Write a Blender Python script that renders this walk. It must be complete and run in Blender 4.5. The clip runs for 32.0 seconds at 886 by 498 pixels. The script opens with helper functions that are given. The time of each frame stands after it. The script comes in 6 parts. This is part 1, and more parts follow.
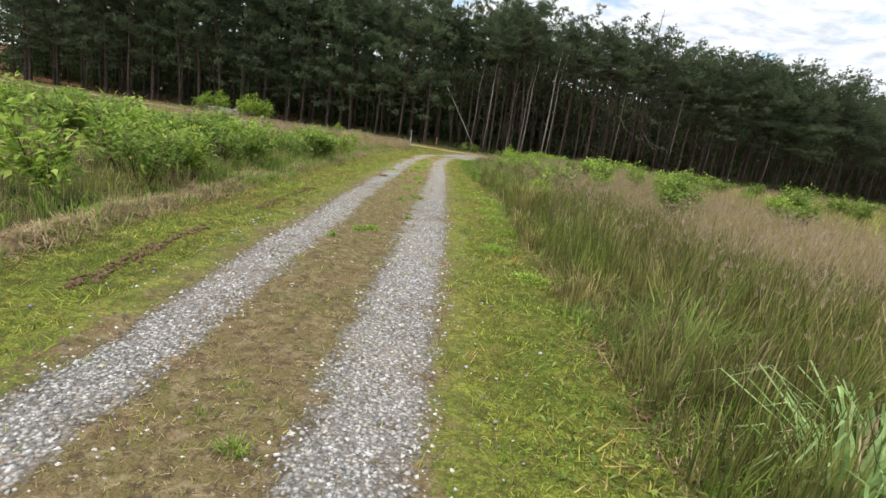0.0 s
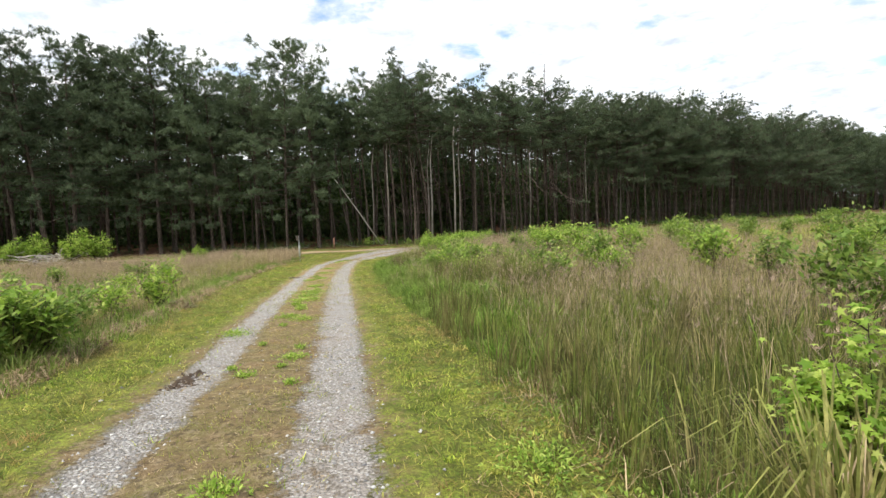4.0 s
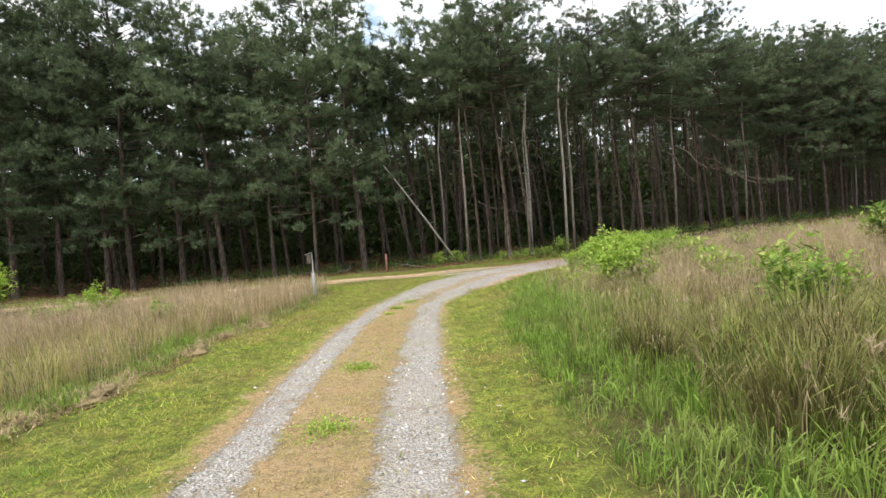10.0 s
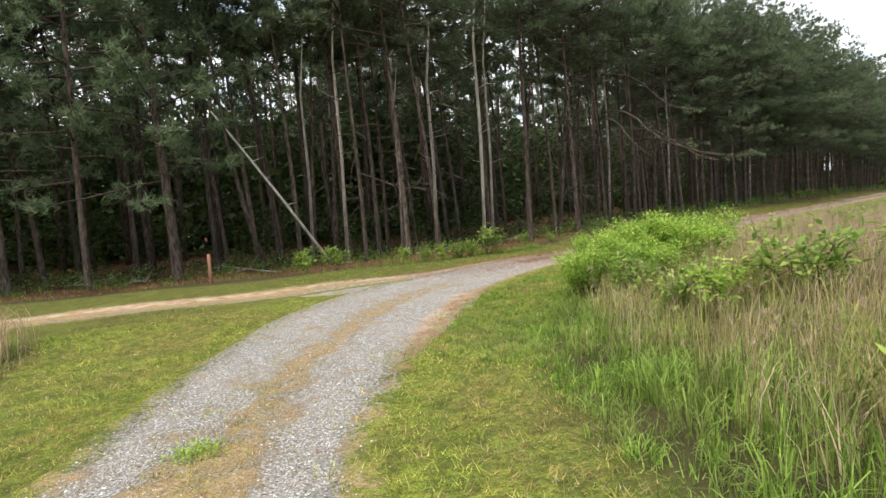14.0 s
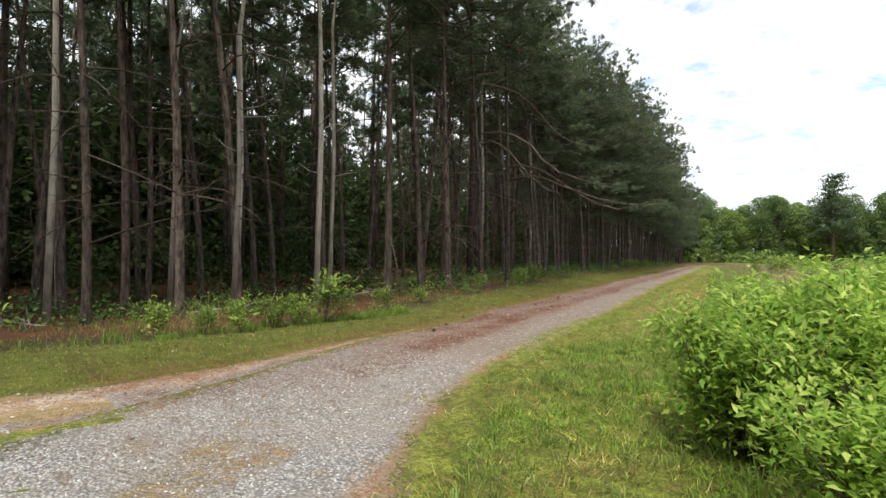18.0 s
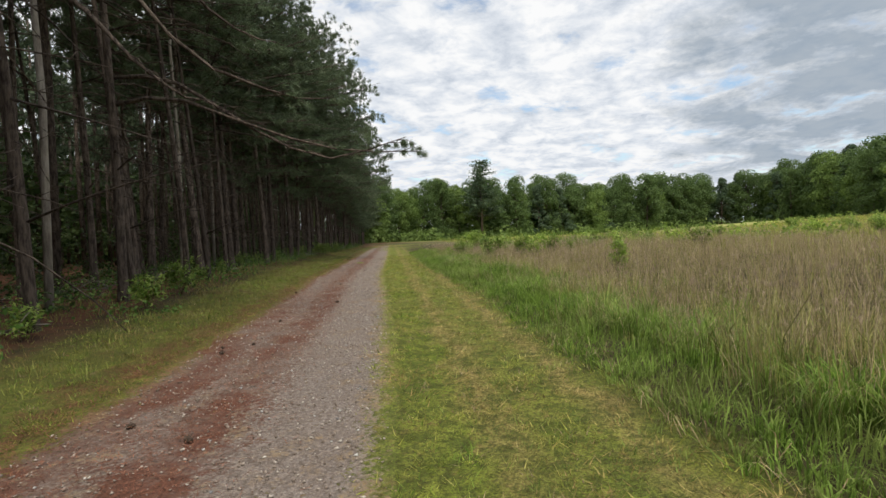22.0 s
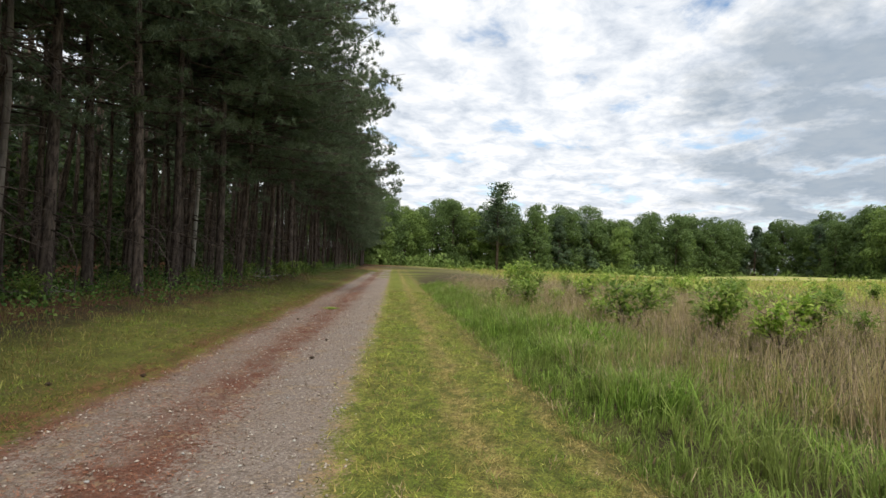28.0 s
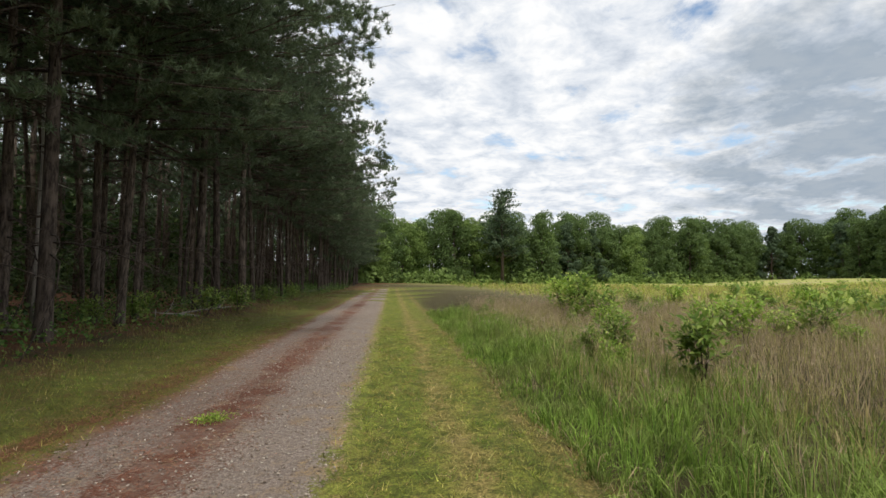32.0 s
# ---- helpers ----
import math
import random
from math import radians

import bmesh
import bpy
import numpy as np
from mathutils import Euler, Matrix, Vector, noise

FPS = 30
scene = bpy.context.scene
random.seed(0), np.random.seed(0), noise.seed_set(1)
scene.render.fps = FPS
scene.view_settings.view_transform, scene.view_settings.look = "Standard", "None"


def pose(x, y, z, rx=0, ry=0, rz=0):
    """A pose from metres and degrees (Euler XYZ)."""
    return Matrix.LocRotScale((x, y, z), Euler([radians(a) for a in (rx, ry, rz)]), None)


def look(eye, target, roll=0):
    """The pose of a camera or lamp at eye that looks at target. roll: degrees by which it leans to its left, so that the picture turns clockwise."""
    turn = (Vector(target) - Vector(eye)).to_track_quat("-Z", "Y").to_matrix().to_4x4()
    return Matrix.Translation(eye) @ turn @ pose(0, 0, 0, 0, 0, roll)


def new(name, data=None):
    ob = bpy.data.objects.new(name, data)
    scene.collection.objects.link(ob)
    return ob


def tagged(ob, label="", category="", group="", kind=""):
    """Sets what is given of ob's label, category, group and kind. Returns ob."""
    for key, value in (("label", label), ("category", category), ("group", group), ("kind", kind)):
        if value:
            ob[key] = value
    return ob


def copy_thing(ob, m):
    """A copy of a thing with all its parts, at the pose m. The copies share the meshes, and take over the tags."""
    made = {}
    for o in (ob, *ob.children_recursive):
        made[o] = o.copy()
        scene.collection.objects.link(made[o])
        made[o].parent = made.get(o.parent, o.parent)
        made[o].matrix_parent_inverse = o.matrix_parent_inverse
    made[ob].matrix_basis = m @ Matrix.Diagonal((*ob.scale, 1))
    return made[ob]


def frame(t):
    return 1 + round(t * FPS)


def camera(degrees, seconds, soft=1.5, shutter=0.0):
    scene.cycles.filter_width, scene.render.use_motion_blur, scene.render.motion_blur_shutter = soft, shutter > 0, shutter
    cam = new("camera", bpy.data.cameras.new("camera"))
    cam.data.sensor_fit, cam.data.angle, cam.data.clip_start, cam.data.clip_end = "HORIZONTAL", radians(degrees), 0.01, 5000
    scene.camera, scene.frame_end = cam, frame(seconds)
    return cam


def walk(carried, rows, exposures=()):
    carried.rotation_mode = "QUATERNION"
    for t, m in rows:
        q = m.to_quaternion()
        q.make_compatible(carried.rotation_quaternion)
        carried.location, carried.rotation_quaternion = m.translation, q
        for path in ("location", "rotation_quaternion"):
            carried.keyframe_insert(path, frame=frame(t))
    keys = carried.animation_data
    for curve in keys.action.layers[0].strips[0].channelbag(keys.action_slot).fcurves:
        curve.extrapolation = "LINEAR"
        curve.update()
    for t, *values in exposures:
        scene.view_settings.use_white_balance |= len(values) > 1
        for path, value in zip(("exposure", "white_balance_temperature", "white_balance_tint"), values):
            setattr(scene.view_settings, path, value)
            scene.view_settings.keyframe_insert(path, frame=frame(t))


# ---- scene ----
cam = camera(79.51, 32.0)
# t, x, y, z, yaw, pitch, roll
PATH = [
    (0.0, 0.000, -0.000, 1.441, 2.46, -14.35, -8.84),
    (0.5, 0.008, 0.939, 1.380, 3.30, -15.16, -7.26),
    (1.0, 0.030, 1.902, 1.331, 1.52, -16.44, -6.68),
    (1.5, 0.046, 2.921, 1.307, -2.60, -15.30, -5.35),
    (2.0, 0.005, 3.999, 1.290, -8.16, -9.27, -2.98),
    (2.5, -0.075, 5.142, 1.269, -11.16, -8.63, -1.26),
    (3.0, -0.157, 6.320, 1.233, -10.04, -6.71, 2.59),
    (3.5, -0.208, 7.505, 1.196, -9.29, -4.39, 2.27),
    (5.5, -0.222, 12.584, 1.073, -8.13, -6.21, 1.36),
    (6.0, -0.284, 13.998, 1.008, -7.15, -7.24, 1.27),
    (6.5, -0.351, 15.436, 0.940, -4.93, -6.25, 2.24),
    (7.0, -0.427, 16.889, 0.870, -3.78, -5.62, 4.03),
    (7.5, -0.513, 18.345, 0.796, -2.76, -5.13, 3.67),
    (8.0, -0.594, 19.795, 0.717, -2.60, -4.16, 3.05),
    (8.5, -0.663, 21.224, 0.629, -2.11, -2.90, 4.23),
    (9.0, -0.730, 22.613, 0.530, -2.57, -1.82, 4.77),
    (9.5, -0.808, 23.981, 0.440, -2.77, -2.41, 4.71),
    (10.0, -0.880, 25.315, 0.361, -3.05, -2.66, 4.50),
    (10.5, -0.932, 26.616, 0.291, -3.53, -2.84, 4.65),
    (11.0, -0.927, 27.933, 0.233, -4.18, -3.00, 4.48),
    (11.5, -0.871, 29.267, 0.190, -5.17, -2.92, 4.12),
    (12.0, -0.798, 30.584, 0.157, -5.93, -3.01, 3.47),
    (12.5, -0.729, 31.856, 0.129, -10.26, -3.20, 1.34),
    (13.0, -0.672, 33.075, 0.103, -13.57, -3.33, -1.39),
    (13.5, -0.583, 34.270, 0.075, -14.78, -3.97, -0.43),
    (14.0, -0.495, 35.420, 0.032, -17.53, -4.62, 3.81),
    (14.5, -0.388, 36.541, -0.023, -20.32, -5.70, 4.30),
    (16.5, 0.796, 40.587, -0.388, -27.28, -1.69, 1.09),
    (17.0, 1.146, 41.543, -0.414, -31.07, -2.42, -0.39),
    (17.5, 1.547, 42.472, -0.434, -32.93, -1.88, -0.77),
    (18.0, 2.063, 43.336, -0.449, -37.18, 0.62, -0.63),
    (18.5, 2.703, 44.143, -0.456, -44.84, -0.47, -1.18),
    (19.0, 3.465, 44.916, -0.456, -49.72, -1.78, -1.31),
    (19.5, 4.339, 45.685, -0.451, -52.78, -2.52, -0.44),
    (20.0, 5.295, 46.457, -0.436, -58.22, -2.01, 0.25),
    (20.5, 6.291, 47.215, -0.417, -62.47, -0.09, -1.36),
    (21.0, 7.312, 47.948, -0.399, -64.84, 0.10, 0.42),
    (21.5, 8.347, 48.643, -0.385, -67.87, -1.28, 2.56),
    (22.0, 9.384, 49.308, -0.372, -70.64, -1.50, 2.31),
    (22.5, 10.433, 49.949, -0.358, -71.22, -0.49, 0.89),
    (23.0, 11.502, 50.554, -0.347, -71.02, 0.57, -0.13),
    (23.5, 12.596, 51.109, -0.340, -70.94, 1.82, -0.58),
    (24.0, 13.665, 51.636, -0.339, -70.99, 2.08, -2.38),
    (24.5, 14.714, 52.131, -0.333, -71.88, 2.12, -1.99),
    (26.5, 19.247, 54.177, -0.303, -73.51, 2.92, -3.88),
    (27.0, 20.489, 54.668, -0.301, -71.93, 3.78, -3.98),
    (27.5, 21.711, 55.163, -0.302, -70.20, 2.55, -3.08),
    (28.0, 22.887, 55.671, -0.300, -70.31, 1.33, -2.58),
    (28.5, 24.022, 56.178, -0.297, -70.47, 1.21, -3.44),
    (29.0, 25.163, 56.664, -0.292, -70.31, 1.78, -4.31),
    (29.5, 26.271, 57.144, -0.293, -70.11, 2.07, -4.10),
    (30.0, 27.338, 57.644, -0.293, -70.01, 2.44, -3.72),
    (30.5, 28.386, 58.122, -0.297, -70.03, 2.92, -3.95),
    (31.0, 29.414, 58.578, -0.300, -70.22, 3.12, -3.55),
    (31.5, 30.439, 59.040, -0.292, -70.63, 3.33, -2.77),
    (32.0, 31.464, 59.502, -0.281, -70.52, 2.97, -0.38),
]
walk(cam, [(t, pose(x, y, z, 90 + p, r, a)) for t, x, y, z, a, p, r in PATH],
     exposures=[(0.0, 0.1), (3.0, 0.3), (6.0, 0.45), (10.0, 0.62), (14.5, 0.6), (17.0, 0.5), (19.0, 0.35), (20.0, 0.3), (21.0, 0.05), (22.0, -0.15), (24.0, -0.18), (28.0, 0.0), (32.0, -0.1)])

# ---- world and sun ----
SUN_EL, SUN_AZ = radians(60), radians(-122)      # azimuth from +y towards +x
world = bpy.data.worlds.new("world")
scene.world = world
world.use_nodes = True
wt = world.node_tree
wt.nodes.clear()


def wn(kind, **kw):
    n = wt.nodes.new(kind)
    for k, v in kw.items():
        n.inputs[k].default_value = v
    return n


def wmath(op, a, b=None):
    n = wt.nodes.new("ShaderNodeMath")
    n.operation = op
    for i, v in enumerate((a, b)):
        if v is None:
            continue
        if isinstance(v, (int, float)):
            n.inputs[i].default_value = v
        else:
            wt.links.new(v, n.inputs[i])
    return n.outputs[0]


def wramp(src, stops):
    n = wt.nodes.new("ShaderNodeValToRGB")
    els = n.color_ramp.elements
    while len(els) < len(stops):
        els.new(0.5)
    for e, (p, c) in zip(els, stops):
        e.position = p
        e.color = (*c, 1)
    wt.links.new(src, n.inputs[0])
    return n.outputs[0]


def wmix(fac, a, b):
    n = wt.nodes.new("ShaderNodeMix")
    n.data_type = "RGBA"
    for s, v in ((n.inputs[0], fac), (n.inputs[6], a), (n.inputs[7], b)):
        if isinstance(v, (int, float, tuple)):
            s.default_value = v
        else:
            wt.links.new(v, s)
    return n.outputs[2]


tc = wt.nodes.new("ShaderNodeTexCoord")
sep = wt.nodes.new("ShaderNodeSeparateXYZ")
wt.links.new(tc.outputs["Generated"], sep.inputs[0])
zz = wmath("ADD", wmath("MAXIMUM", sep.outputs[2], 0.0), 0.16)
comb = wt.nodes.new("ShaderNodeCombineXYZ")
wt.links.new(wmath("DIVIDE", sep.outputs[0], zz), comb.inputs[0])
wt.links.new(wmath("DIVIDE", sep.outputs[1], zz), comb.inputs[1])
n1 = wn("ShaderNodeTexNoise", Scale=3.0, Detail=9.0, Roughness=0.60, Distortion=0.2)
n2 = wn("ShaderNodeTexNoise", Scale=6.0, Detail=8.0, Roughness=0.62, Distortion=0.25)
n3 = wn("ShaderNodeTexNoise", Scale=0.5, Detail=3.0, Roughness=0.5)
for n in (n1, n2, n3):
    wt.links.new(comb.outputs[0], n.inputs["Vector"])
sky = wt.nodes.new("ShaderNodeTexSky")
sky.sky_type = "NISHITA"
sky.sun_disc = False
sky.sun_elevation, sky.sun_rotation = SUN_EL, SUN_AZ
skyc = wt.nodes.new("ShaderNodeMix")
skyc.data_type, skyc.blend_type = "RGBA", "MULTIPLY"
skyc.inputs[0].default_value = 1
wt.links.new(sky.outputs[0], skyc.inputs[6])
skyc.inputs[7].default_value = (0.20, 0.20, 0.19, 1)
cover = wramp(n1.outputs[0], [(0.30, (0, 0, 0)), (0.42, (1, 1, 1))])
shade = wramp(n2.outputs[0], [(0.30, (0.60, 0.665, 0.76)), (0.46, (0.84, 0.885, 0.95)), (0.60, (1.07, 1.075, 1.08))])
# a heavier bank of cloud in the south-east
bankn = wt.nodes.new("ShaderNodeVectorMath")
bankn.operation = "DOT_PRODUCT"
wt.links.new(tc.outputs["Generated"], bankn.inputs[0])
bankn.inputs[1].default_value = Vector((0.95, -0.32, 0.22)).normalized()
bankf = wramp(wmath("ADD", bankn.outputs["Value"], wmath("MULTIPLY", wmath("SUBTRACT", n1.outputs[0], 0.5), 0.16)), [(0.962, (0, 0, 0)), (1.005, (1, 1, 1))])
shade2 = wmix(wmath("MULTIPLY", bankf, 0.8), shade, (0.30, 0.38, 0.47, 1))
cover2 = wmath("MAXIMUM", cover, bankf)
colour = wmix(cover2, skyc.outputs[2], shade2)
bg = wn("ShaderNodeBackground", Strength=1.0)
wt.links.new(colour, bg.inputs[0])
wo = wt.nodes.new("ShaderNodeOutputWorld")
wt.links.new(bg.outputs[0], wo.inputs[0])

sun = new("sun", bpy.data.lights.new("sun", "SUN"))
sun.data.energy, sun.data.angle, sun.data.color = 3.1, radians(12), (1.0, 0.94, 0.82)
sd = Vector((math.sin(SUN_AZ) * math.cos(SUN_EL), math.cos(SUN_AZ) * math.cos(SUN_EL), math.sin(SUN_EL)))
sun.matrix_world = look(sd * 60, (0, 0, 0))

# ---- materials ----


class Mat:
    """A small node builder."""

    def __init__(self, name, rough=0.9):
        self.m = bpy.data.materials.new(name)
        self.m.use_nodes = True
        self.t = self.m.node_tree
        self.b = self.t.nodes["Principled BSDF"]
        self.b.inputs["Roughness"].default_value = rough
        self.b.inputs["Specular IOR Level"].default_value = 0.2

    def put(self, sock, v):
        if isinstance(v, (int, float)):
            sock.default_value = v
        elif isinstance(v, tuple):
            sock.default_value = (*v, 1) if len(v) == 3 else v
        else:
            self.t.links.new(v, sock)

    def node(self, kind, **kw):
        n = self.t.nodes.new(kind)
        for k, v in kw.items():
            self.put(n.inputs[k], v)
        return n

    def pos(self):
        return self.node("ShaderNodeNewGeometry").outputs["Position"]

    def obj(self):
        return self.node("ShaderNodeTexCoord").outputs["Object"]

    def noise(self, scale, detail=4.0, rough=0.6, vec=None, distort=0.0):
        n = self.node("ShaderNodeTexNoise", Scale=scale, Detail=detail, Roughness=rough, Distortion=distort)
        self.t.links.new(vec if vec else self.pos(), n.inputs["Vector"])
        return n.outputs[0]

    def voro(self, scale, vec=None, out="Distance"):
        n = self.node("ShaderNodeTexVoronoi", Scale=scale)
        self.t.links.new(vec if vec else self.pos(), n.inputs["Vector"])
        return n.outputs[out]

    def ramp(self, src, *stops):
        n = self.t.nodes.new("ShaderNodeValToRGB")
        els = n.color_ramp.elements
        while len(els) < len(stops):
            els.new(0.5)
        for e, (p, c) in zip(els, stops):
            e.position = p
            e.color = (c, c, c, 1) if isinstance(c, (int, float)) else (*c, 1)
        self.t.links.new(src, n.inputs[0])
        return n.outputs[0]

    def mix(self, fac, a, b, kind="MIX"):
        n = self.t.nodes.new("ShaderNodeMix")
        n.data_type, n.blend_type = "RGBA", kind
        for s, v in ((n.inputs[0], fac), (n.inputs[6], a), (n.inputs[7], b)):
            self.put(s, v)
        return n.outputs[2]

    def math(self, op, a, b=0.0):
        n = self.t.nodes.new("ShaderNodeMath")
        n.operation = op
        self.put(n.inputs[0], a)
        self.put(n.inputs[1], b)
        return n.outputs[0]

    def attr(self, name):
        n = self.t.nodes.new("ShaderNodeAttribute")
        n.attribute_name = name
        return n.outputs["Fac"]

    def island(self):
        return self.node("ShaderNodeNewGeometry").outputs["Random Per Island"]

    def rand(self):
        return self.node("ShaderNodeObjectInfo").outputs["Random"]

    def bump(self, h, strength, dist):
        n = self.node("ShaderNodeBump", Strength=strength, Distance=dist)
        self.t.links.new(h, n.inputs["Height"])
        self.t.links.new(n.outputs[0], self.b.inputs["Normal"])

    def colour(self, c):
        self.put(self.b.inputs["Base Color"], c)
        return self

    def leafy(self, c, trans=0.35):
        """Thin leaves: diffuse with light coming through."""
        self.colour(c)
        tr = self.node("ShaderNodeBsdfTranslucent")
        self.put(tr.inputs[0], c)
        mx = self.node("ShaderNodeMixShader")
        mx.inputs[0].default_value = trans
        self.t.links.new(self.b.outputs[0], mx.inputs[1])
        self.t.links.new(tr.outputs[0], mx.inputs[2])
        self.t.links.new(mx.outputs[0], self.t.nodes["Material Output"].inputs[0])
        return self


def b_bands(k, p):
    """Mowing stripes along the verge of the road by the wood."""
    dot = k.node("ShaderNodeVectorMath")
    dot.operation = "DOT_PRODUCT"
    k.t.links.new(p, dot.inputs[0])
    dot.inputs[1].default_value = (-0.4226, 0.9063, 0)
    dd = k.math("ADD", k.math("SUBTRACT", dot.outputs["Value"], float(-0.4226 * 14.38 + 0.9063 * 51.7)), k.math("MULTIPLY", k.math("SUBTRACT", k.noise(1.4, 4, 0.65, vec=p), 0.5), 0.7))
    bands = k.ramp(k.math("DIVIDE", k.math("ADD", dd, 2.2), 2.2), (0.0, 0), (0.16, 0.0), (0.27, 1.0), (0.38, 0.1), (0.54, 0.2), (0.66, 1.0), (0.78, 0.0), (1.0, 0.1))
    east = k.node("ShaderNodeSeparateXYZ")
    k.t.links.new(p, east.inputs[0])
    return k.math("MULTIPLY", bands, k.ramp(k.math("DIVIDE", east.outputs[0], 20.0), (0.45, 0), (0.7, 1)))


def wood_shade(k, p):
    """One on the wood's side of the road, nought on the field's; masks painted shade."""
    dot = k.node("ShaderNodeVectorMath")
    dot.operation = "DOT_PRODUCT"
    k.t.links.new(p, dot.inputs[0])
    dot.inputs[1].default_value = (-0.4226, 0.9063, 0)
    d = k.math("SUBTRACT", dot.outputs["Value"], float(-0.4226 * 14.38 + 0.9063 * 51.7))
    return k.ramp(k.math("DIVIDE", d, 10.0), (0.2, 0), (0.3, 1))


def mown_colour(k, p):
    """Thatch, dead patches and green of the mown turf, with the wood's shade coloured in."""
    big = k.noise(0.35, 4, vec=p)
    mid = k.noise(2.2, 5, vec=p)
    fine = k.noise(55, 3, 0.7, vec=p)
    mown = k.mix(k.ramp(mid, (0.38, 0), (0.62, 1)), (0.19, 0.255, 0.034), (0.34, 0.385, 0.06))
    mown = k.mix(k.ramp(big, (0.52, 0), (0.70, 0.6)), mown, (0.33, 0.25, 0.08))
    mown = k.mix(k.ramp(k.noise(6, 6, 0.75, vec=p), (0.54, 0), (0.66, 0.8)), mown, (0.33, 0.22, 0.09))
    mown = k.mix(k.math("MULTIPLY", b_bands(k, p), 0.85), mown, (0.50, 0.37, 0.14))
    mown = k.mix(k.ramp(k.noise(4.5, 6, 0.75, vec=p), (0.48, 0), (0.60, 0.75)), mown, (0.09, 0.12, 0.02))
    mown = k.mix(k.ramp(k.noise(16, 5, 0.75, vec=p), (0.48, 0), (0.58, 0.7)), mown, (0.09, 0.10, 0.02))
    # duller turf next to the wood, with the trees' shade mixed into it
    mown = k.mix(k.math("MULTIPLY", wood_shade(k, p), 0.7), mown, k.mix(k.ramp(mid, (0.4, 0), (0.6, 1)), (0.11, 0.10, 0.03), (0.15, 0.17, 0.035)))
    mown = k.mix(k.ramp(fine, (0.42, 0), (0.62, 0.7)), mown, (0.06, 0.055, 0.02))
    return mown


def m_ground():
    k = Mat("meadow_ground", 0.95)
    p = k.pos()
    mid = k.noise(2.2, 5, vec=p)
    fine = k.noise(55, 3, 0.7, vec=p)
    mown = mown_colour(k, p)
    straw = k.mix(k.ramp(mid, (0.4, 0), (0.6, 1)), (0.20, 0.15, 0.085), (0.14, 0.15, 0.055))
    litter = k.mix(k.ramp(mid, (0.4, 0), (0.65, 1)), (0.17, 0.075, 0.04), (0.09, 0.05, 0.03))
    far = k.mix(k.ramp(mid, (0.35, 0), (0.65, 1)), (0.30, 0.38, 0.06), (0.40, 0.36, 0.14))
    far = k.mix(k.ramp(k.noise(0.09, 4, 0.7, vec=p), (0.48, 0), (0.6, 0.7)), far, (0.36, 0.27, 0.19))
    earth = k.mix(k.ramp(mid, (0.4, 0), (0.6, 1)), (0.055, 0.045, 0.022), (0.085, 0.075, 0.03))
    c = k.mix(k.attr("sward"), straw, earth)
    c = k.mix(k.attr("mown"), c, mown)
    c = k.mix(k.attr("far"), c, far)
    wob = k.math("ADD", k.attr("wood"), k.math("MULTIPLY", k.math("SUBTRACT", k.math("ADD", mid, k.math("MULTIPLY", k.math("SUBTRACT", k.noise(8, 4, 0.7, vec=p), 0.5), 0.9)), 0.5), 0.9))
    c = k.mix(k.ramp(wob, (0.4, 0), (0.66, 1)), c, litter)
    shed = k.math("ADD", k.attr("shed"), k.math("MULTIPLY", k.math("SUBTRACT", k.noise(1.6, 6, 0.75, vec=p), 0.5), 1.6))
    c = k.mix(k.ramp(shed, (0.42, 0), (0.72, 0.85)), c, k.mix(k.ramp(fine, (0.35, 0), (0.65, 1)), (0.20, 0.085, 0.045), (0.10, 0.06, 0.03)))
    k.colour(c)
    k.bump(k.math("ADD", fine, k.math("MULTIPLY", mid, 1.5)), 1.0, 0.04)
    return k.m


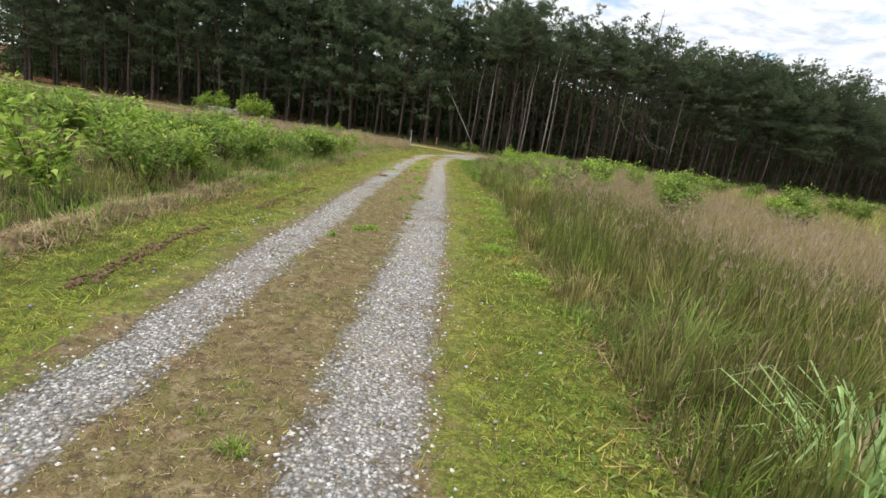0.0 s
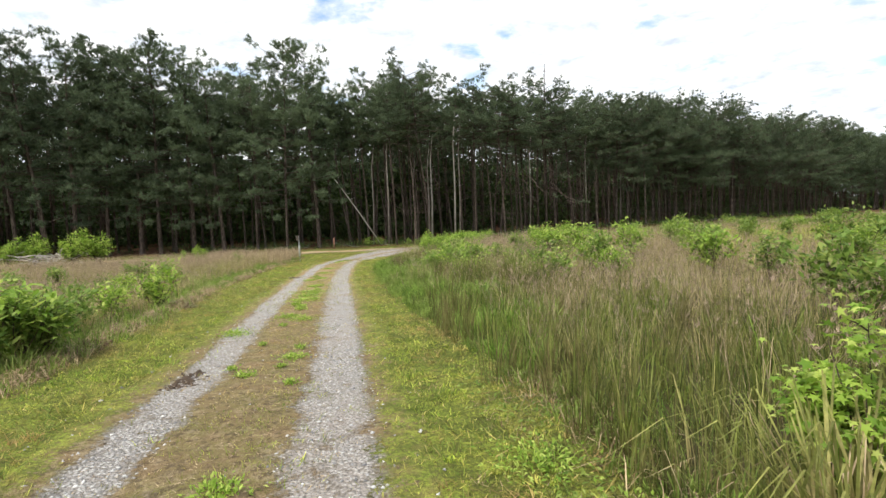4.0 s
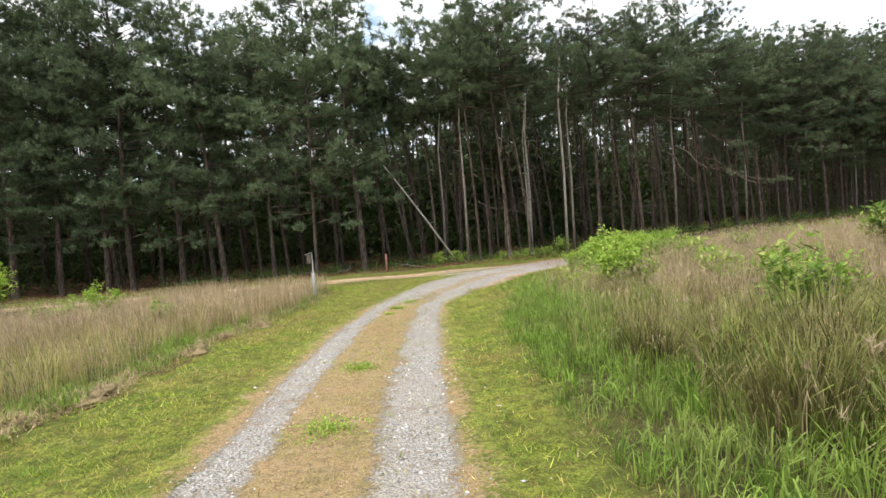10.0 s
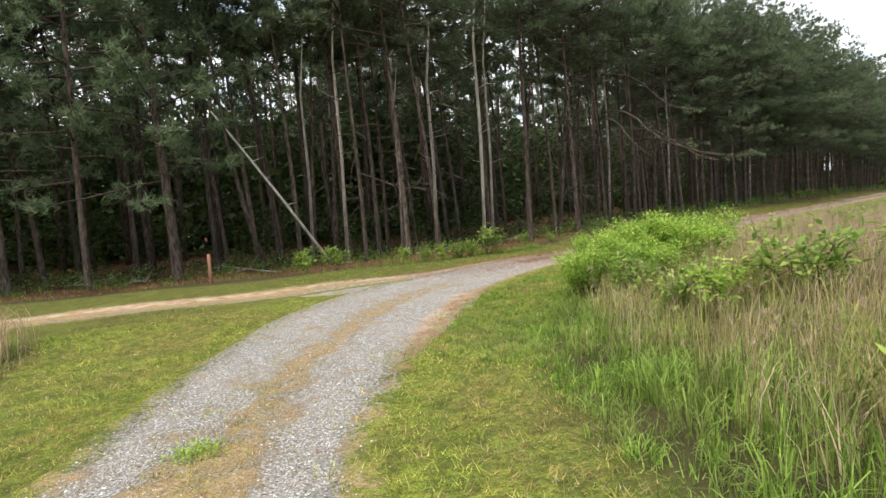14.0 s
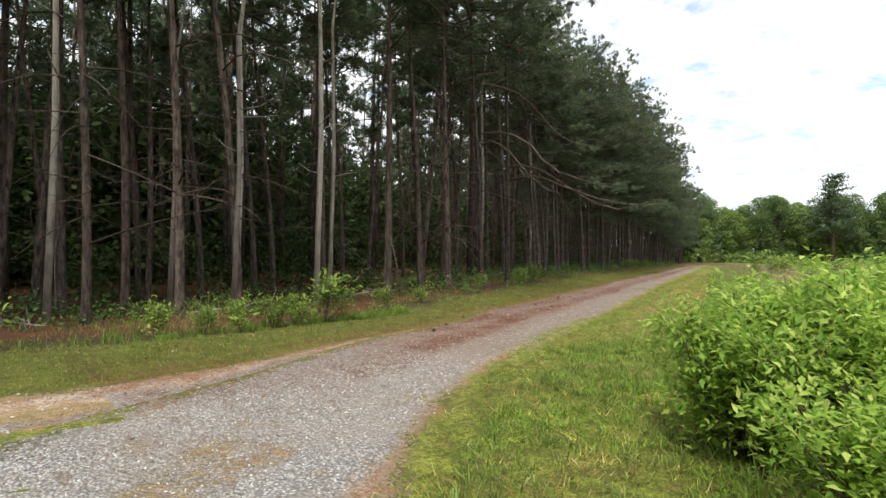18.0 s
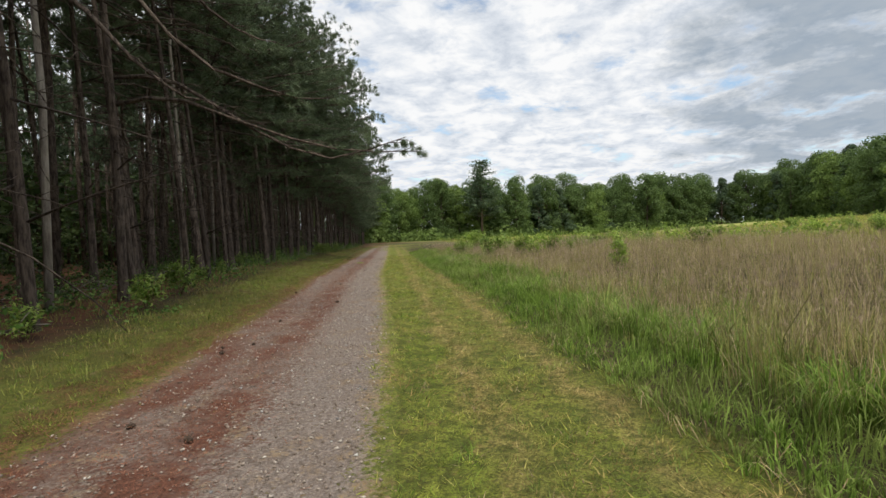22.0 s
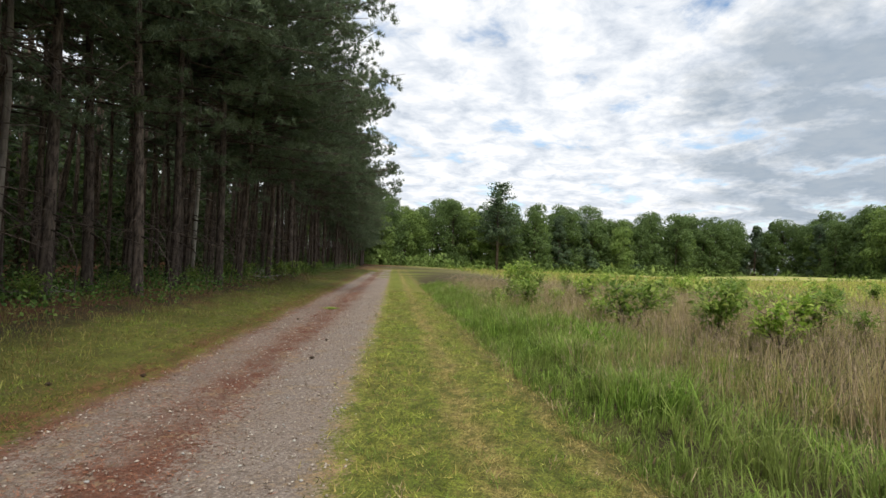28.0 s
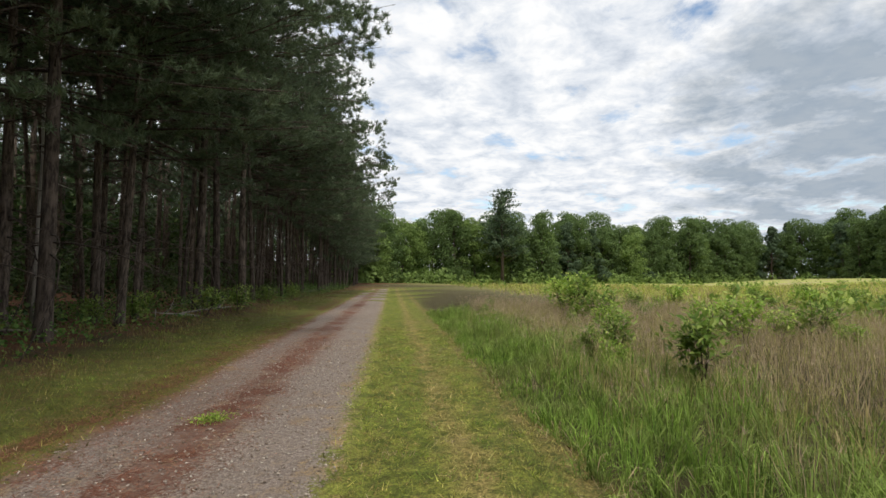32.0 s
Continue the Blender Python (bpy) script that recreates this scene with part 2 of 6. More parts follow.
def m_track():
    """Gravel in the ruts, brown turf and soil between them, soil and grass along the borders."""
    k = Mat("gravel_track", 0.92)
    p = k.pos()
    mid = k.noise(3.0, 5, vec=p)
    big = k.noise(0.6, 3, vec=p)
    fine = k.noise(60, 3, 0.7, vec=p)
    speck = k.noise(24, 5, 0.75, vec=p)
    cell = k.voro(44, vec=p, out="Color")
    dist = k.voro(44, vec=p)
    rutw = k.math("ADD", k.attr("rut"), k.math("MULTIPLY", k.math("SUBTRACT", mid, 0.52), 2.2))
    rutw = k.math("ADD", rutw, k.math("MULTIPLY", k.math("SUBTRACT", speck, 0.5), 1.5))
    rut = k.ramp(rutw, (0.30, 0), (0.78, 1))
    stone = k.mix(k.ramp(cell, (0.2, 0), (0.75, 1)), (0.22, 0.222, 0.23), (0.70, 0.695, 0.69))
    stone = k.mix(k.ramp(dist, (0.3, 0), (0.62, 0.9)), stone, (0.19, 0.175, 0.16))
    stone = k.mix(k.math("MULTIPLY", k.ramp(k.math("ADD", big, k.math("MULTIPLY", k.math("SUBTRACT", speck, 0.5), 0.8)), (0.42, 0), (0.60, 1)), 0.45), stone, (0.38, 0.32, 0.27))
    south = k.node("ShaderNodeSeparateXYZ")
    k.t.links.new(p, south.inputs[0])
    warm = k.ramp(k.math("DIVIDE", south.outputs[1], 40.0), (0.25, 0), (0.75, 1))
    packed = k.mix(k.ramp(fine, (0.3, 0), (0.7, 1)), (0.32, 0.29, 0.265), (0.56, 0.53, 0.50))
    trodden = k.ramp(k.math("DIVIDE", south.outputs[1], 40.0), (0.22, 0.1), (0.45, 0.6), (0.8, 0.5), (0.95, 0.15))
    stone = k.mix(trodden, stone, packed)
    sand = k.mix(k.ramp(fine, (0.3, 0), (0.7, 1)), (0.15, 0.105, 0.082), (0.43, 0.345, 0.285))
    sand = k.mix(k.ramp(speck, (0.45, 0), (0.57, 0.85)), sand, (0.13, 0.095, 0.075))
    stone = k.mix(k.math("MULTIPLY", k.attr("sandy"), k.ramp(mid, (0.3, 1.0), (0.7, 0.75))), stone, sand)
    turf = k.mix(k.ramp(mid, (0.35, 0), (0.65, 1)), k.mix(warm, (0.22, 0.16, 0.085), (0.45, 0.31, 0.17)), k.mix(warm, (0.17, 0.17, 0.05), (0.36, 0.29, 0.12)))
    turf = k.mix(k.ramp(fine, (0.4, 0), (0.65, 0.8)), turf, (0.14, 0.095, 0.055))
    turf = k.mix(k.ramp(k.noise(9, 5, 0.75, vec=p), (0.50, 0), (0.62, 0.6)), turf, (0.36, 0.29, 0.18))
    turf = k.mix(k.math("MULTIPLY", k.ramp(k.noise(14, 5, 0.75, vec=p), (0.50, 0), (0.60, 0.85)), k.ramp(warm, (0.0, 1.0), (1.0, 0.45))), turf, (0.09, 0.065, 0.04))
    c = k.mix(rut, turf, stone)
    straw = k.mix(k.ramp(fine, (0.35, 0), (0.65, 1)), (0.21, 0.080, 0.048), (0.10, 0.048, 0.034))
    lit = k.ramp(k.math("ADD", k.math("ADD", k.attr("litter"), k.math("MULTIPLY", k.ramp(k.attr("litter"), (0.0, 0), (0.2, 1)), 0.12)), k.math("MULTIPLY", k.math("SUBTRACT", k.math("ADD", mid, k.math("MULTIPLY", k.math("SUBTRACT", speck, 0.5), 1.3)), 0.5), 2.4)), (0.45, 0), (1.05, 1))
    drift = k.ramp(k.noise(1.1, 5, 0.7, vec=p), (0.36, 0.15), (0.56, 1.0))
    c = k.mix(k.math("MULTIPLY", k.math("MULTIPLY", lit, drift), 0.92), c, straw)
    clay = k.mix(k.ramp(k.math("ADD", mid, k.math("MULTIPLY", k.math("SUBTRACT", speck, 0.5), 0.8)), (0.38, 0), (0.62, 1)), (0.34, 0.18, 0.10), (0.54, 0.44, 0.34))
    c = k.mix(k.ramp(k.math("ADD", k.attr("clay"), k.math("MULTIPLY", k.math("SUBTRACT", k.math("ADD", mid, k.math("MULTIPLY", k.math("SUBTRACT", speck, 0.5), 0.8)), 0.5), 1.3)), (0.4, 0), (0.7, 0.9)), c, clay)
    rim = k.ramp(k.math("ADD", k.attr("rim"), k.math("MULTIPLY", k.math("SUBTRACT", k.math("ADD", mid, k.math("MULTIPLY", k.math("SUBTRACT", speck, 0.5), 1.4)), 0.5), 1.6)), (0.40, 0), (0.70, 1))
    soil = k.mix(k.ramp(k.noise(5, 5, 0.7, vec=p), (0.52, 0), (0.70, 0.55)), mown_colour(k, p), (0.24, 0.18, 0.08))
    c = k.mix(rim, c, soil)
    k.colour(c)
    k.bump(k.math("ADD", k.math("MULTIPLY", k.math("MULTIPLY", dist, k.math("ADD", -1.2, k.math("MULTIPLY", k.attr("sandy"), 1.1))), k.math("SUBTRACT", rut, k.math("MULTIPLY", rim, rut))), fine), 1.0, 0.025)
    return k.m


def m_stone():
    k = Mat("gravel_stone", 0.85)
    c = k.ramp(k.island(), (0.0, (0.12, 0.122, 0.13)), (0.3, (0.33, 0.335, 0.35)), (0.7, (0.58, 0.58, 0.585)), (1.0, (0.80, 0.785, 0.76)))
    k.colour(k.mix(k.math("MULTIPLY", k.noise(90, 3), 0.4), c, (0.25, 0.23, 0.21)))
    return k.m


def m_sandstone():
    k = Mat("sandy_stone", 0.88)
    c = k.ramp(k.island(), (0.0, (0.17, 0.13, 0.105)), (0.6, (0.38, 0.315, 0.265)), (1.0, (0.66, 0.60, 0.53)))
    k.colour(k.mix(k.math("MULTIPLY", k.noise(90, 3), 0.4), c, (0.24, 0.18, 0.14)))
    return k.m


def m_blade(name, lo, hi, dry=None, trans=0.4, bands=False):
    k = Mat(name, 0.6)
    c = k.ramp(k.island(), (0.0, lo), (1.0, hi))
    if bands:
        c = k.ramp(k.island(), (0.0, (0.06, 0.10, 0.015)), (0.3, (0.21, 0.31, 0.04)), (0.6, (0.45, 0.55, 0.08)), (0.85, (0.62, 0.63, 0.13)), (1.0, (0.70, 0.56, 0.25)))
    if dry:
        c = k.mix(k.ramp(k.noise(0.9, 5, 0.7), (0.44, 0), (0.60, 0.85)), c, k.mix(k.island(), tuple(v * 0.6 for v in dry), tuple(v * 1.15 for v in dry)))
    if bands:
        c = k.mix(k.math("MULTIPLY", b_bands(k, k.pos()), 0.9), c, k.mix(k.island(), (0.36, 0.26, 0.09), (0.74, 0.60, 0.27)))
        # blades turn duller olive by the wood, its shade put into the colour
        c = k.mix(k.math("MULTIPLY", wood_shade(k, k.pos()), 0.75), c, k.mix(k.island(), (0.09, 0.10, 0.025), (0.27, 0.29, 0.06)))
        c = k.mix(k.ramp(k.noise(4.5, 6, 0.75), (0.48, 0), (0.62, 0.7)), c, k.mix(k.island(), (0.07, 0.12, 0.02), (0.24, 0.32, 0.05)))
    patch = k.ramp(k.noise(5.5 if bands else 3.2, 5, 0.75), (0.36, 0.55), (0.5, 0.95), (0.64, 1.4))
    k.leafy(k.mix(1.0, c, patch, "MULTIPLY"), trans)
    return k.m


def m_bark(name, a, b, scale=9.0):
    k = Mat(name, 0.9)
    o = k.obj()
    mp = k.node("ShaderNodeMapping")
    k.t.links.new(o, mp.inputs[0])
    mp.inputs["Scale"].default_value = (1, 1, 0.22)
    n = k.noise(scale, 6, 0.65, vec=mp.outputs[0])
    c = k.mix(k.ramp(n, (0.40, 0), (0.60, 1)), a, b)
    c = k.mix(k.ramp(k.noise(1.3, 4, 0.7, vec=o), (0.52, 0), (0.68, 0.5)), c, tuple(x * 1.5 for x in b))
    c = k.mix(k.math("MULTIPLY", k.rand(), 0.5), c, tuple(x * 0.55 for x in a))
    k.colour(c)
    k.bump(n, 1.0, 0.05)
    return k.m


def m_needles(name, lo, hi):
    k = Mat(name, 0.55)
    c = k.ramp(k.island(), (0.0, lo), (1.0, hi))
    c = k.mix(k.math("MULTIPLY", k.rand(), 0.45), c, tuple(v * 1.7 for v in hi))
    c = k.mix(k.ramp(k.noise(0.7, 2), (0.5, 0), (0.75, 0.6)), c, tuple(v * 0.6 for v in lo))
    k.leafy(c, 0.3)
    return k.m


def m_leaf(name, lo, mid_, hi, trans=0.4):
    k = Mat(name, 0.5)
    c = k.ramp(k.island(), (0.0, lo), (0.6, mid_), (1.0, hi))
    c = k.mix(k.math("MULTIPLY", k.rand(), 0.35), c, lo)
    k.leafy(c, trans)
    return k.m


def m_plain(name, c, c2, rough=0.7, metal=0.0, scale=14.0):
    k = Mat(name, rough)
    k.colour(k.mix(k.noise(scale, 4, vec=k.obj()), c, c2))
    k.b.inputs["Metallic"].default_value = metal
    return k.m


GROUND, TRACK, STONE, SANDSTONE = m_ground(), m_track(), m_stone(), m_sandstone()
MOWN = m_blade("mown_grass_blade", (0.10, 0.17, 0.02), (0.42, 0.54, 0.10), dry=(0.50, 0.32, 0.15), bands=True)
TURF = m_blade("worn_turf_blade", (0.14, 0.14, 0.03), (0.40, 0.36, 0.12), dry=(0.34, 0.22, 0.12))
VERGE = m_blade("verge_blade", (0.12, 0.18, 0.035), (0.44, 0.46, 0.12), dry=(0.32, 0.20, 0.11))
PALEGREEN = m_blade("pale_arching_blade", (0.20, 0.33, 0.10), (0.46, 0.60, 0.27))
GREEN = m_blade("tall_grass_blade", (0.085, 0.165, 0.023), (0.33, 0.485, 0.09), dry=(0.30, 0.36, 0.105), trans=0.5)
MIXED = m_blade("field_grass_blade", (0.12, 0.15, 0.032), (0.46, 0.46, 0.145), dry=(0.54, 0.43, 0.22), trans=0.45)
PINESTRAW = m_blade("fallen_needles", (0.11, 0.042, 0.026), (0.36, 0.155, 0.09), trans=0.05)
HAY = m_blade("dry_hay", (0.20, 0.13, 0.07), (0.52, 0.41, 0.25), trans=0.1)
OLIVE = m_blade("rush_blade", (0.06, 0.095, 0.02), (0.27, 0.31, 0.07), dry=(0.24, 0.20, 0.09))
STRAW = m_blade("dry_grass_stem", (0.30, 0.22, 0.13), (0.68, 0.54, 0.36))
PLUME = m_blade("seed_plume", (0.30, 0.21, 0.15), (0.62, 0.48, 0.37), dry=(0.46, 0.38, 0.24))
FARGRASS = m_blade("far_meadow_blade", (0.26, 0.33, 0.05), (0.50, 0.54, 0.12), dry=(0.45, 0.33, 0.20))
PINEBARK = m_bark("pine_bark", (0.040, 0.030, 0.025), (0.185, 0.145, 0.118), 15)
PALEBARK = m_bark("pale_dead_wood", (0.40, 0.36, 0.31), (0.66, 0.62, 0.56))
GREYBARK = m_bark("grey_dead_wood", (0.22, 0.19, 0.165), (0.42, 0.38, 0.33))
TWIG = m_bark("twig_bark", (0.10, 0.075, 0.055), (0.17, 0.13, 0.10), 30)
NEEDLE = m_needles("pine_needles", (0.040, 0.064, 0.038), (0.142, 0.185, 0.102))
FARNEEDLE = m_leaf("far_conifer_needles", (0.05, 0.085, 0.045), (0.10, 0.15, 0.08), (0.19, 0.25, 0.14))
BROAD = m_leaf("woodland_leaf", (0.085, 0.135, 0.045), (0.12, 0.185, 0.06), (0.17, 0.245, 0.08))
BROADLIGHT = m_leaf("light_woodland_leaf", (0.14, 0.21, 0.055), (0.19, 0.28, 0.075), (0.26, 0.355, 0.11))
GUM = m_leaf("sweetgum_leaf", (0.15, 0.27, 0.035), (0.33, 0.47, 0.07), (0.62, 0.70, 0.19), 0.45)
BUSH = m_leaf("bush_leaf", (0.14, 0.27, 0.04), (0.36, 0.52, 0.078), (0.68, 0.76, 0.22), 0.5)
UNDER = m_leaf("undergrowth_leaf", (0.06, 0.13, 0.03), (0.13, 0.24, 0.05), (0.28, 0.40, 0.11))
# darker copy of the undergrowth leaf: shade under the pines put into its colour
SHADED_UNDER = m_leaf("shaded_undergrowth_leaf", (0.030, 0.055, 0.018), (0.060, 0.10, 0.030), (0.13, 0.18, 0.055), 0.35)
SHRUB = m_leaf("shrub_leaf", (0.11, 0.19, 0.035), (0.23, 0.34, 0.065), (0.44, 0.50, 0.14), 0.45)
CONE = m_plain("pine_cone_scale", (0.05, 0.035, 0.025), (0.10, 0.07, 0.05), 0.8)
ZINC = m_plain("galvanised_metal", (0.45, 0.46, 0.46), (0.58, 0.59, 0.58), 0.45, 0.7)
BOXWOOD = m_plain("weathered_board", (0.12, 0.10, 0.085), (0.22, 0.19, 0.165), 0.85)
REDWOOD = m_plain("red_brown_post_wood", (0.22, 0.10, 0.07), (0.32, 0.17, 0.12), 0.85)
SOIL_AND_HOLE = m_plain("dark_soil_and_hole", (0.075, 0.05, 0.03), (0.22, 0.145, 0.085), 0.9, scale=22.0)
MUD = m_plain("dark_wet_mud", (0.035, 0.026, 0.02), (0.11, 0.075, 0.05), 0.6, scale=9.0)
CLOD = m_plain("turned_turf", (0.11, 0.075, 0.04), (0.34, 0.27, 0.15), 0.95, scale=18.0)

# ---- mesh helpers ----
rng = np.random.default_rng(7)


def tri_mesh(name, V, F, mat, smooth=False):
    """A mesh from arrays of points and triangles."""
    V, F = np.asarray(V, np.float32).reshape(-1, 3), np.asarray(F, np.int32).reshape(-1, 3)
    me = bpy.data.meshes.new(name)
    me.vertices.add(len(V))
    me.vertices.foreach_set("co", V.ravel())
    me.loops.add(len(F) * 3)
    me.loops.foreach_set("vertex_index", F.ravel())
    me.polygons.add(len(F))
    me.polygons.foreach_set("loop_start", np.arange(0, len(F) * 3, 3, dtype=np.int32))
    if smooth:
        me.polygons.foreach_set("use_smooth", np.ones(len(F), bool))
    me.materials.append(mat)
    me.update(calc_edges=True)
    return me


def joined(parts):
    """Join a list of (points, triangles)."""
    Vs, Fs, o = [], [], 0
    for V, F in parts:
        Vs.append(np.asarray(V, float).reshape(-1, 3))
        Fs.append(np.asarray(F, int).reshape(-1, 3) + o)
        o += len(Vs[-1])
    return np.concatenate(Vs), np.concatenate(Fs)


def part(name, geo, mat, parent, label="", smooth=False):
    ob = new(name, tri_mesh(name, *geo, mat, smooth))
    ob.parent = parent
    if label:
        ob["label"] = label
    return ob


def thing(name, label, category, group="", at=(0, 0, 0), rz=0.0):
    ob = new(name)
    ob.empty_display_size = 0.1
    ob.matrix_basis = pose(*at, 0, 0, rz)
    return tagged(ob, label, category, group)


def stuff(name, geo, mat, label, category):
    return tagged(new(name, tri_mesh(name, *geo, mat)), label, category, kind="stuff")


def tube(pts, radii, n=6):
    """A closed tapered tube along points."""
    pts, radii = np.asarray(pts, float), np.asarray(radii, float)
    d = np.gradient(pts, axis=0)
    d /= np.linalg.norm(d, axis=1)[:, None] + 1e-9
    ref = np.array([0.0, 0, 1]) if abs(d[0, 2]) < 0.8 else np.array([1.0, 0, 0])
    a = np.cross(d, ref)
    a /= np.linalg.norm(a, axis=1)[:, None] + 1e-9
    b = np.cross(d, a)
    ang = np.arange(n) * 2 * np.pi / n
    V = (pts[:, None] + radii[:, None, None] * (a[:, None] * np.cos(ang)[None, :, None] + b[:, None] * np.sin(ang)[None, :, None])).reshape(-1, 3)
    F = []
    for i in range(len(pts) - 1):
        for j in range(n):
            p, q = i * n + j, i * n + (j + 1) % n
            F += [(p, q, p + n), (q, q + n, p + n)]
    e = len(V)
    V = np.vstack([V, pts[:1], pts[-1:]])
    for j in range(n):
        F.append(((j + 1) % n, j, e))
        F.append(((len(pts) - 1) * n + j, (len(pts) - 1) * n + (j + 1) % n, e + 1))
    return V, np.array(F)


def box(sx, sy, sz, at=(0, 0, 0), bevel=0.004):
    bm = bmesh.new()
    bmesh.ops.create_cube(bm, size=1.0)
    bmesh.ops.scale(bm, vec=(sx, sy, sz), verts=bm.verts)
    if bevel:
        bmesh.ops.bevel(bm, geom=bm.edges[:], offset=bevel, segments=1, affect="EDGES")
    bmesh.ops.triangulate(bm, faces=bm.faces[:])
    bm.verts.index_update()
    V = np.array([v.co[:] for v in bm.verts]) + np.array(at)
    F = np.array([[v.index for v in f.verts] for f in bm.faces])
    bm.free()
    return V, F


def unit(a):
    return a / (np.linalg.norm(a, axis=-1, keepdims=True) + 1e-9)


# ---- plan ----
GY = np.array([-20, 0, 4, 9.2, 18.4, 27.6, 35, 42.3, 50, 55, 62, 80])
GZ = np.array([0.15, 0, -0.05, -0.16, -0.57, -1.10, -1.40, -1.80, -1.74, -1.74, -1.80, -1.80])
_ty = np.linspace(-20, 80, 1001)
_tz = np.convolve(np.pad(np.interp(_ty, GY, GZ), 15, mode="edge"), np.ones(31) / 31, "valid")


def wave(x, y):
    return 0.018 * np.sin(x * 1.3 + 0.7 * np.sin(y * 0.9)) + 0.016 * np.sin(y * 1.7 + 1.1 * np.sin(x * 0.7))


B0, BU, BN = np.array([14.38, 51.7]), np.array([0.9063, 0.4226]), np.array([-0.4226, 0.9063])


def ease(v):
    v = np.clip(v, 0, 1)
    return v * v * (3 - 2 * v)


def ground_z(x, y):
    """Height of the ground: the slope, a dip before the wood, a low bank under the pines and a swell in the field."""
    x, y = np.asarray(x, float), np.asarray(y, float)
    a, d = (x - B0[0]) * BU[0] + (y - B0[1]) * BU[1], (x - B0[0]) * BN[0] + (y - B0[1]) * BN[1]
    dip = -0.22 * ease((y - 50.5) / 4.5) * ease((12 - x) / 6)
    bank = 0.26 * ease((d - 3.4) / 3.0) * ease((a + 3) / 9)
    swell = 0.5 * ease((x - 2.5) / 7) * ease((y - 16) / 10) * ease((-3.5 + 1.4 * ease((19 - x) / 6) - d) / (7 - 2.5 * ease((19 - x) / 6))) * ease((48 - x) / 18)
    return np.interp(y, _ty, _tz) + wave(x, y) + dip + bank + swell




def on_b(s, d):
    """A place s metres along the road by the wood, d metres left of its field edge."""
    q = B0 + BU * s + BN * d
    return float(q[0]), float(q[1])


ROAD_A = [(-0.8, -12), (-0.85, 0), (-0.95, 7), (-1.15, 14), (-1.38, 20), (-1.62, 26), (-1.62, 31), (-1.45, 36), (-1.2, 39),
          (-0.55, 41.6), (0.25, 43.5), (1.2, 45.2), (2.4, 46.6), (3.9, 47.8), (5.8, 48.95), (8.2, 50.2), (11.0, 51.55)]
ROAD_C = [(-60, 46.5), (-20, 47.6), (-5, 48.3), (0, 48.5), (3.0, 48.8)]
ROAD_B = [(-0.6, 48.0), (1.4, 48.05), (3.2, 48.3), (5.6, 48.95), (8.2, 50.2), (11.0, 51.55), on_b(-1, 1.25), on_b(6, 1.3), on_b(14, 1.6), on_b(25, 1.48), on_b(60, 1.4), on_b(125, 1.4)]
MOWN_AREA = [(1.4, -12), (1.35, 4), (1.1, 8), (1.15, 12), (0.75, 16.5), (0.48, 19.5), (0.3, 25), (0.25, 29), (0.4, 32.5), (0.95, 36), (1.55, 38.7), (2.0, 40.2), (3.2, 42.6),
             (4.3, 44), (6, 45.2), (8, 46.4), (10.5, 47.6), on_b(-1, -2.0), on_b(8, -2.05), on_b(16, -1.72), on_b(60, -1.7), on_b(128, -1.7),
             on_b(128, 5.2), on_b(20, 5.2), on_b(3, 4.6), (8, 53.6), (0, 52.2), (-10, 52), (-60, 51), (-60, 45), (-6, 46), (-4.1, 45.4),
             (-4.35, 38), (-4.65, 33), (-4.5, 27), (-4.25, 23), (-3.8, 19.5), (-3.5, 15), (-3.2, 7), (-3.1, 3), (-3.1, -12)]
WOOD_EDGE = [(-70, 55), (-10, 55.6), (0, 56.2), (8, 56.8), (11, 57.0), on_b(2, 5.4), on_b(16, 6.5), on_b(30, 6.6), on_b(60, 6.0), on_b(135, 5.6)]


def spline(pts, step=0.25):
    """Points at even steps along a smoothed line."""
    p = np.array(pts, float)
    s = np.concatenate([[0], np.cumsum(np.linalg.norm(np.diff(p, axis=0), axis=1))])
    t = np.arange(0, s[-1], step)
    q = np.stack([np.interp(t, s, p[:, 0]), np.interp(t, s, p[:, 1])], 1)
    w = max(3, int(3.0 / step)) | 1
    pad = np.pad(q, ((w // 2, w // 2), (0, 0)), mode="edge")
    return np.stack([np.convolve(pad[:, i], np.ones(w) / w, "valid") for i in (0, 1)], 1)


def line_dist(x, y, pts):
    """Distance from a line and how far to its left."""
    x, y = np.atleast_1d(np.asarray(x, float)), np.atleast_1d(np.asarray(y, float))
    best, side = np.full(x.shape, 1e9), np.zeros(x.shape)
    for (ax, ay), (bx, by) in zip(pts[:-1], pts[1:]):
        dx, dy = bx - ax, by - ay
        L = dx * dx + dy * dy
        t = np.clip(((x - ax) * dx + (y - ay) * dy) / L, 0, 1)
        ex, ey = x - ax - t * dx, y - ay - t * dy
        d = np.hypot(ex, ey)
        m = d < best
        best = np.where(m, d, best)
        side = np.where(m, (dx * ey - dy * ex), side)
    return best, np.sign(side)


def inside(x, y, poly):
    x, y = np.atleast_1d(np.asarray(x, float)), np.atleast_1d(np.asarray(y, float))
    r = np.zeros(x.shape, bool)
    for (ax, ay), (bx, by) in zip(poly, poly[1:] + poly[:1]):
        c = (ay > y) != (by > y)
        r ^= c & (x < (bx - ax) * (y - ay) / ((by - ay) if by != ay else 1e-9) + ax)
    return r


def edge_dist(x, y):
    """Distance outside the mown area (negative inside)."""
    d, _ = line_dist(x, y, MOWN_AREA + MOWN_AREA[:1])
    return np.where(inside(x, y, MOWN_AREA), -d, d)


def wood_depth(x, y):
    d, s = line_dist(x, y, WOOD_EDGE)
    return d * s


RA, RB, RC = spline(ROAD_A), spline(ROAD_B), spline(ROAD_C)


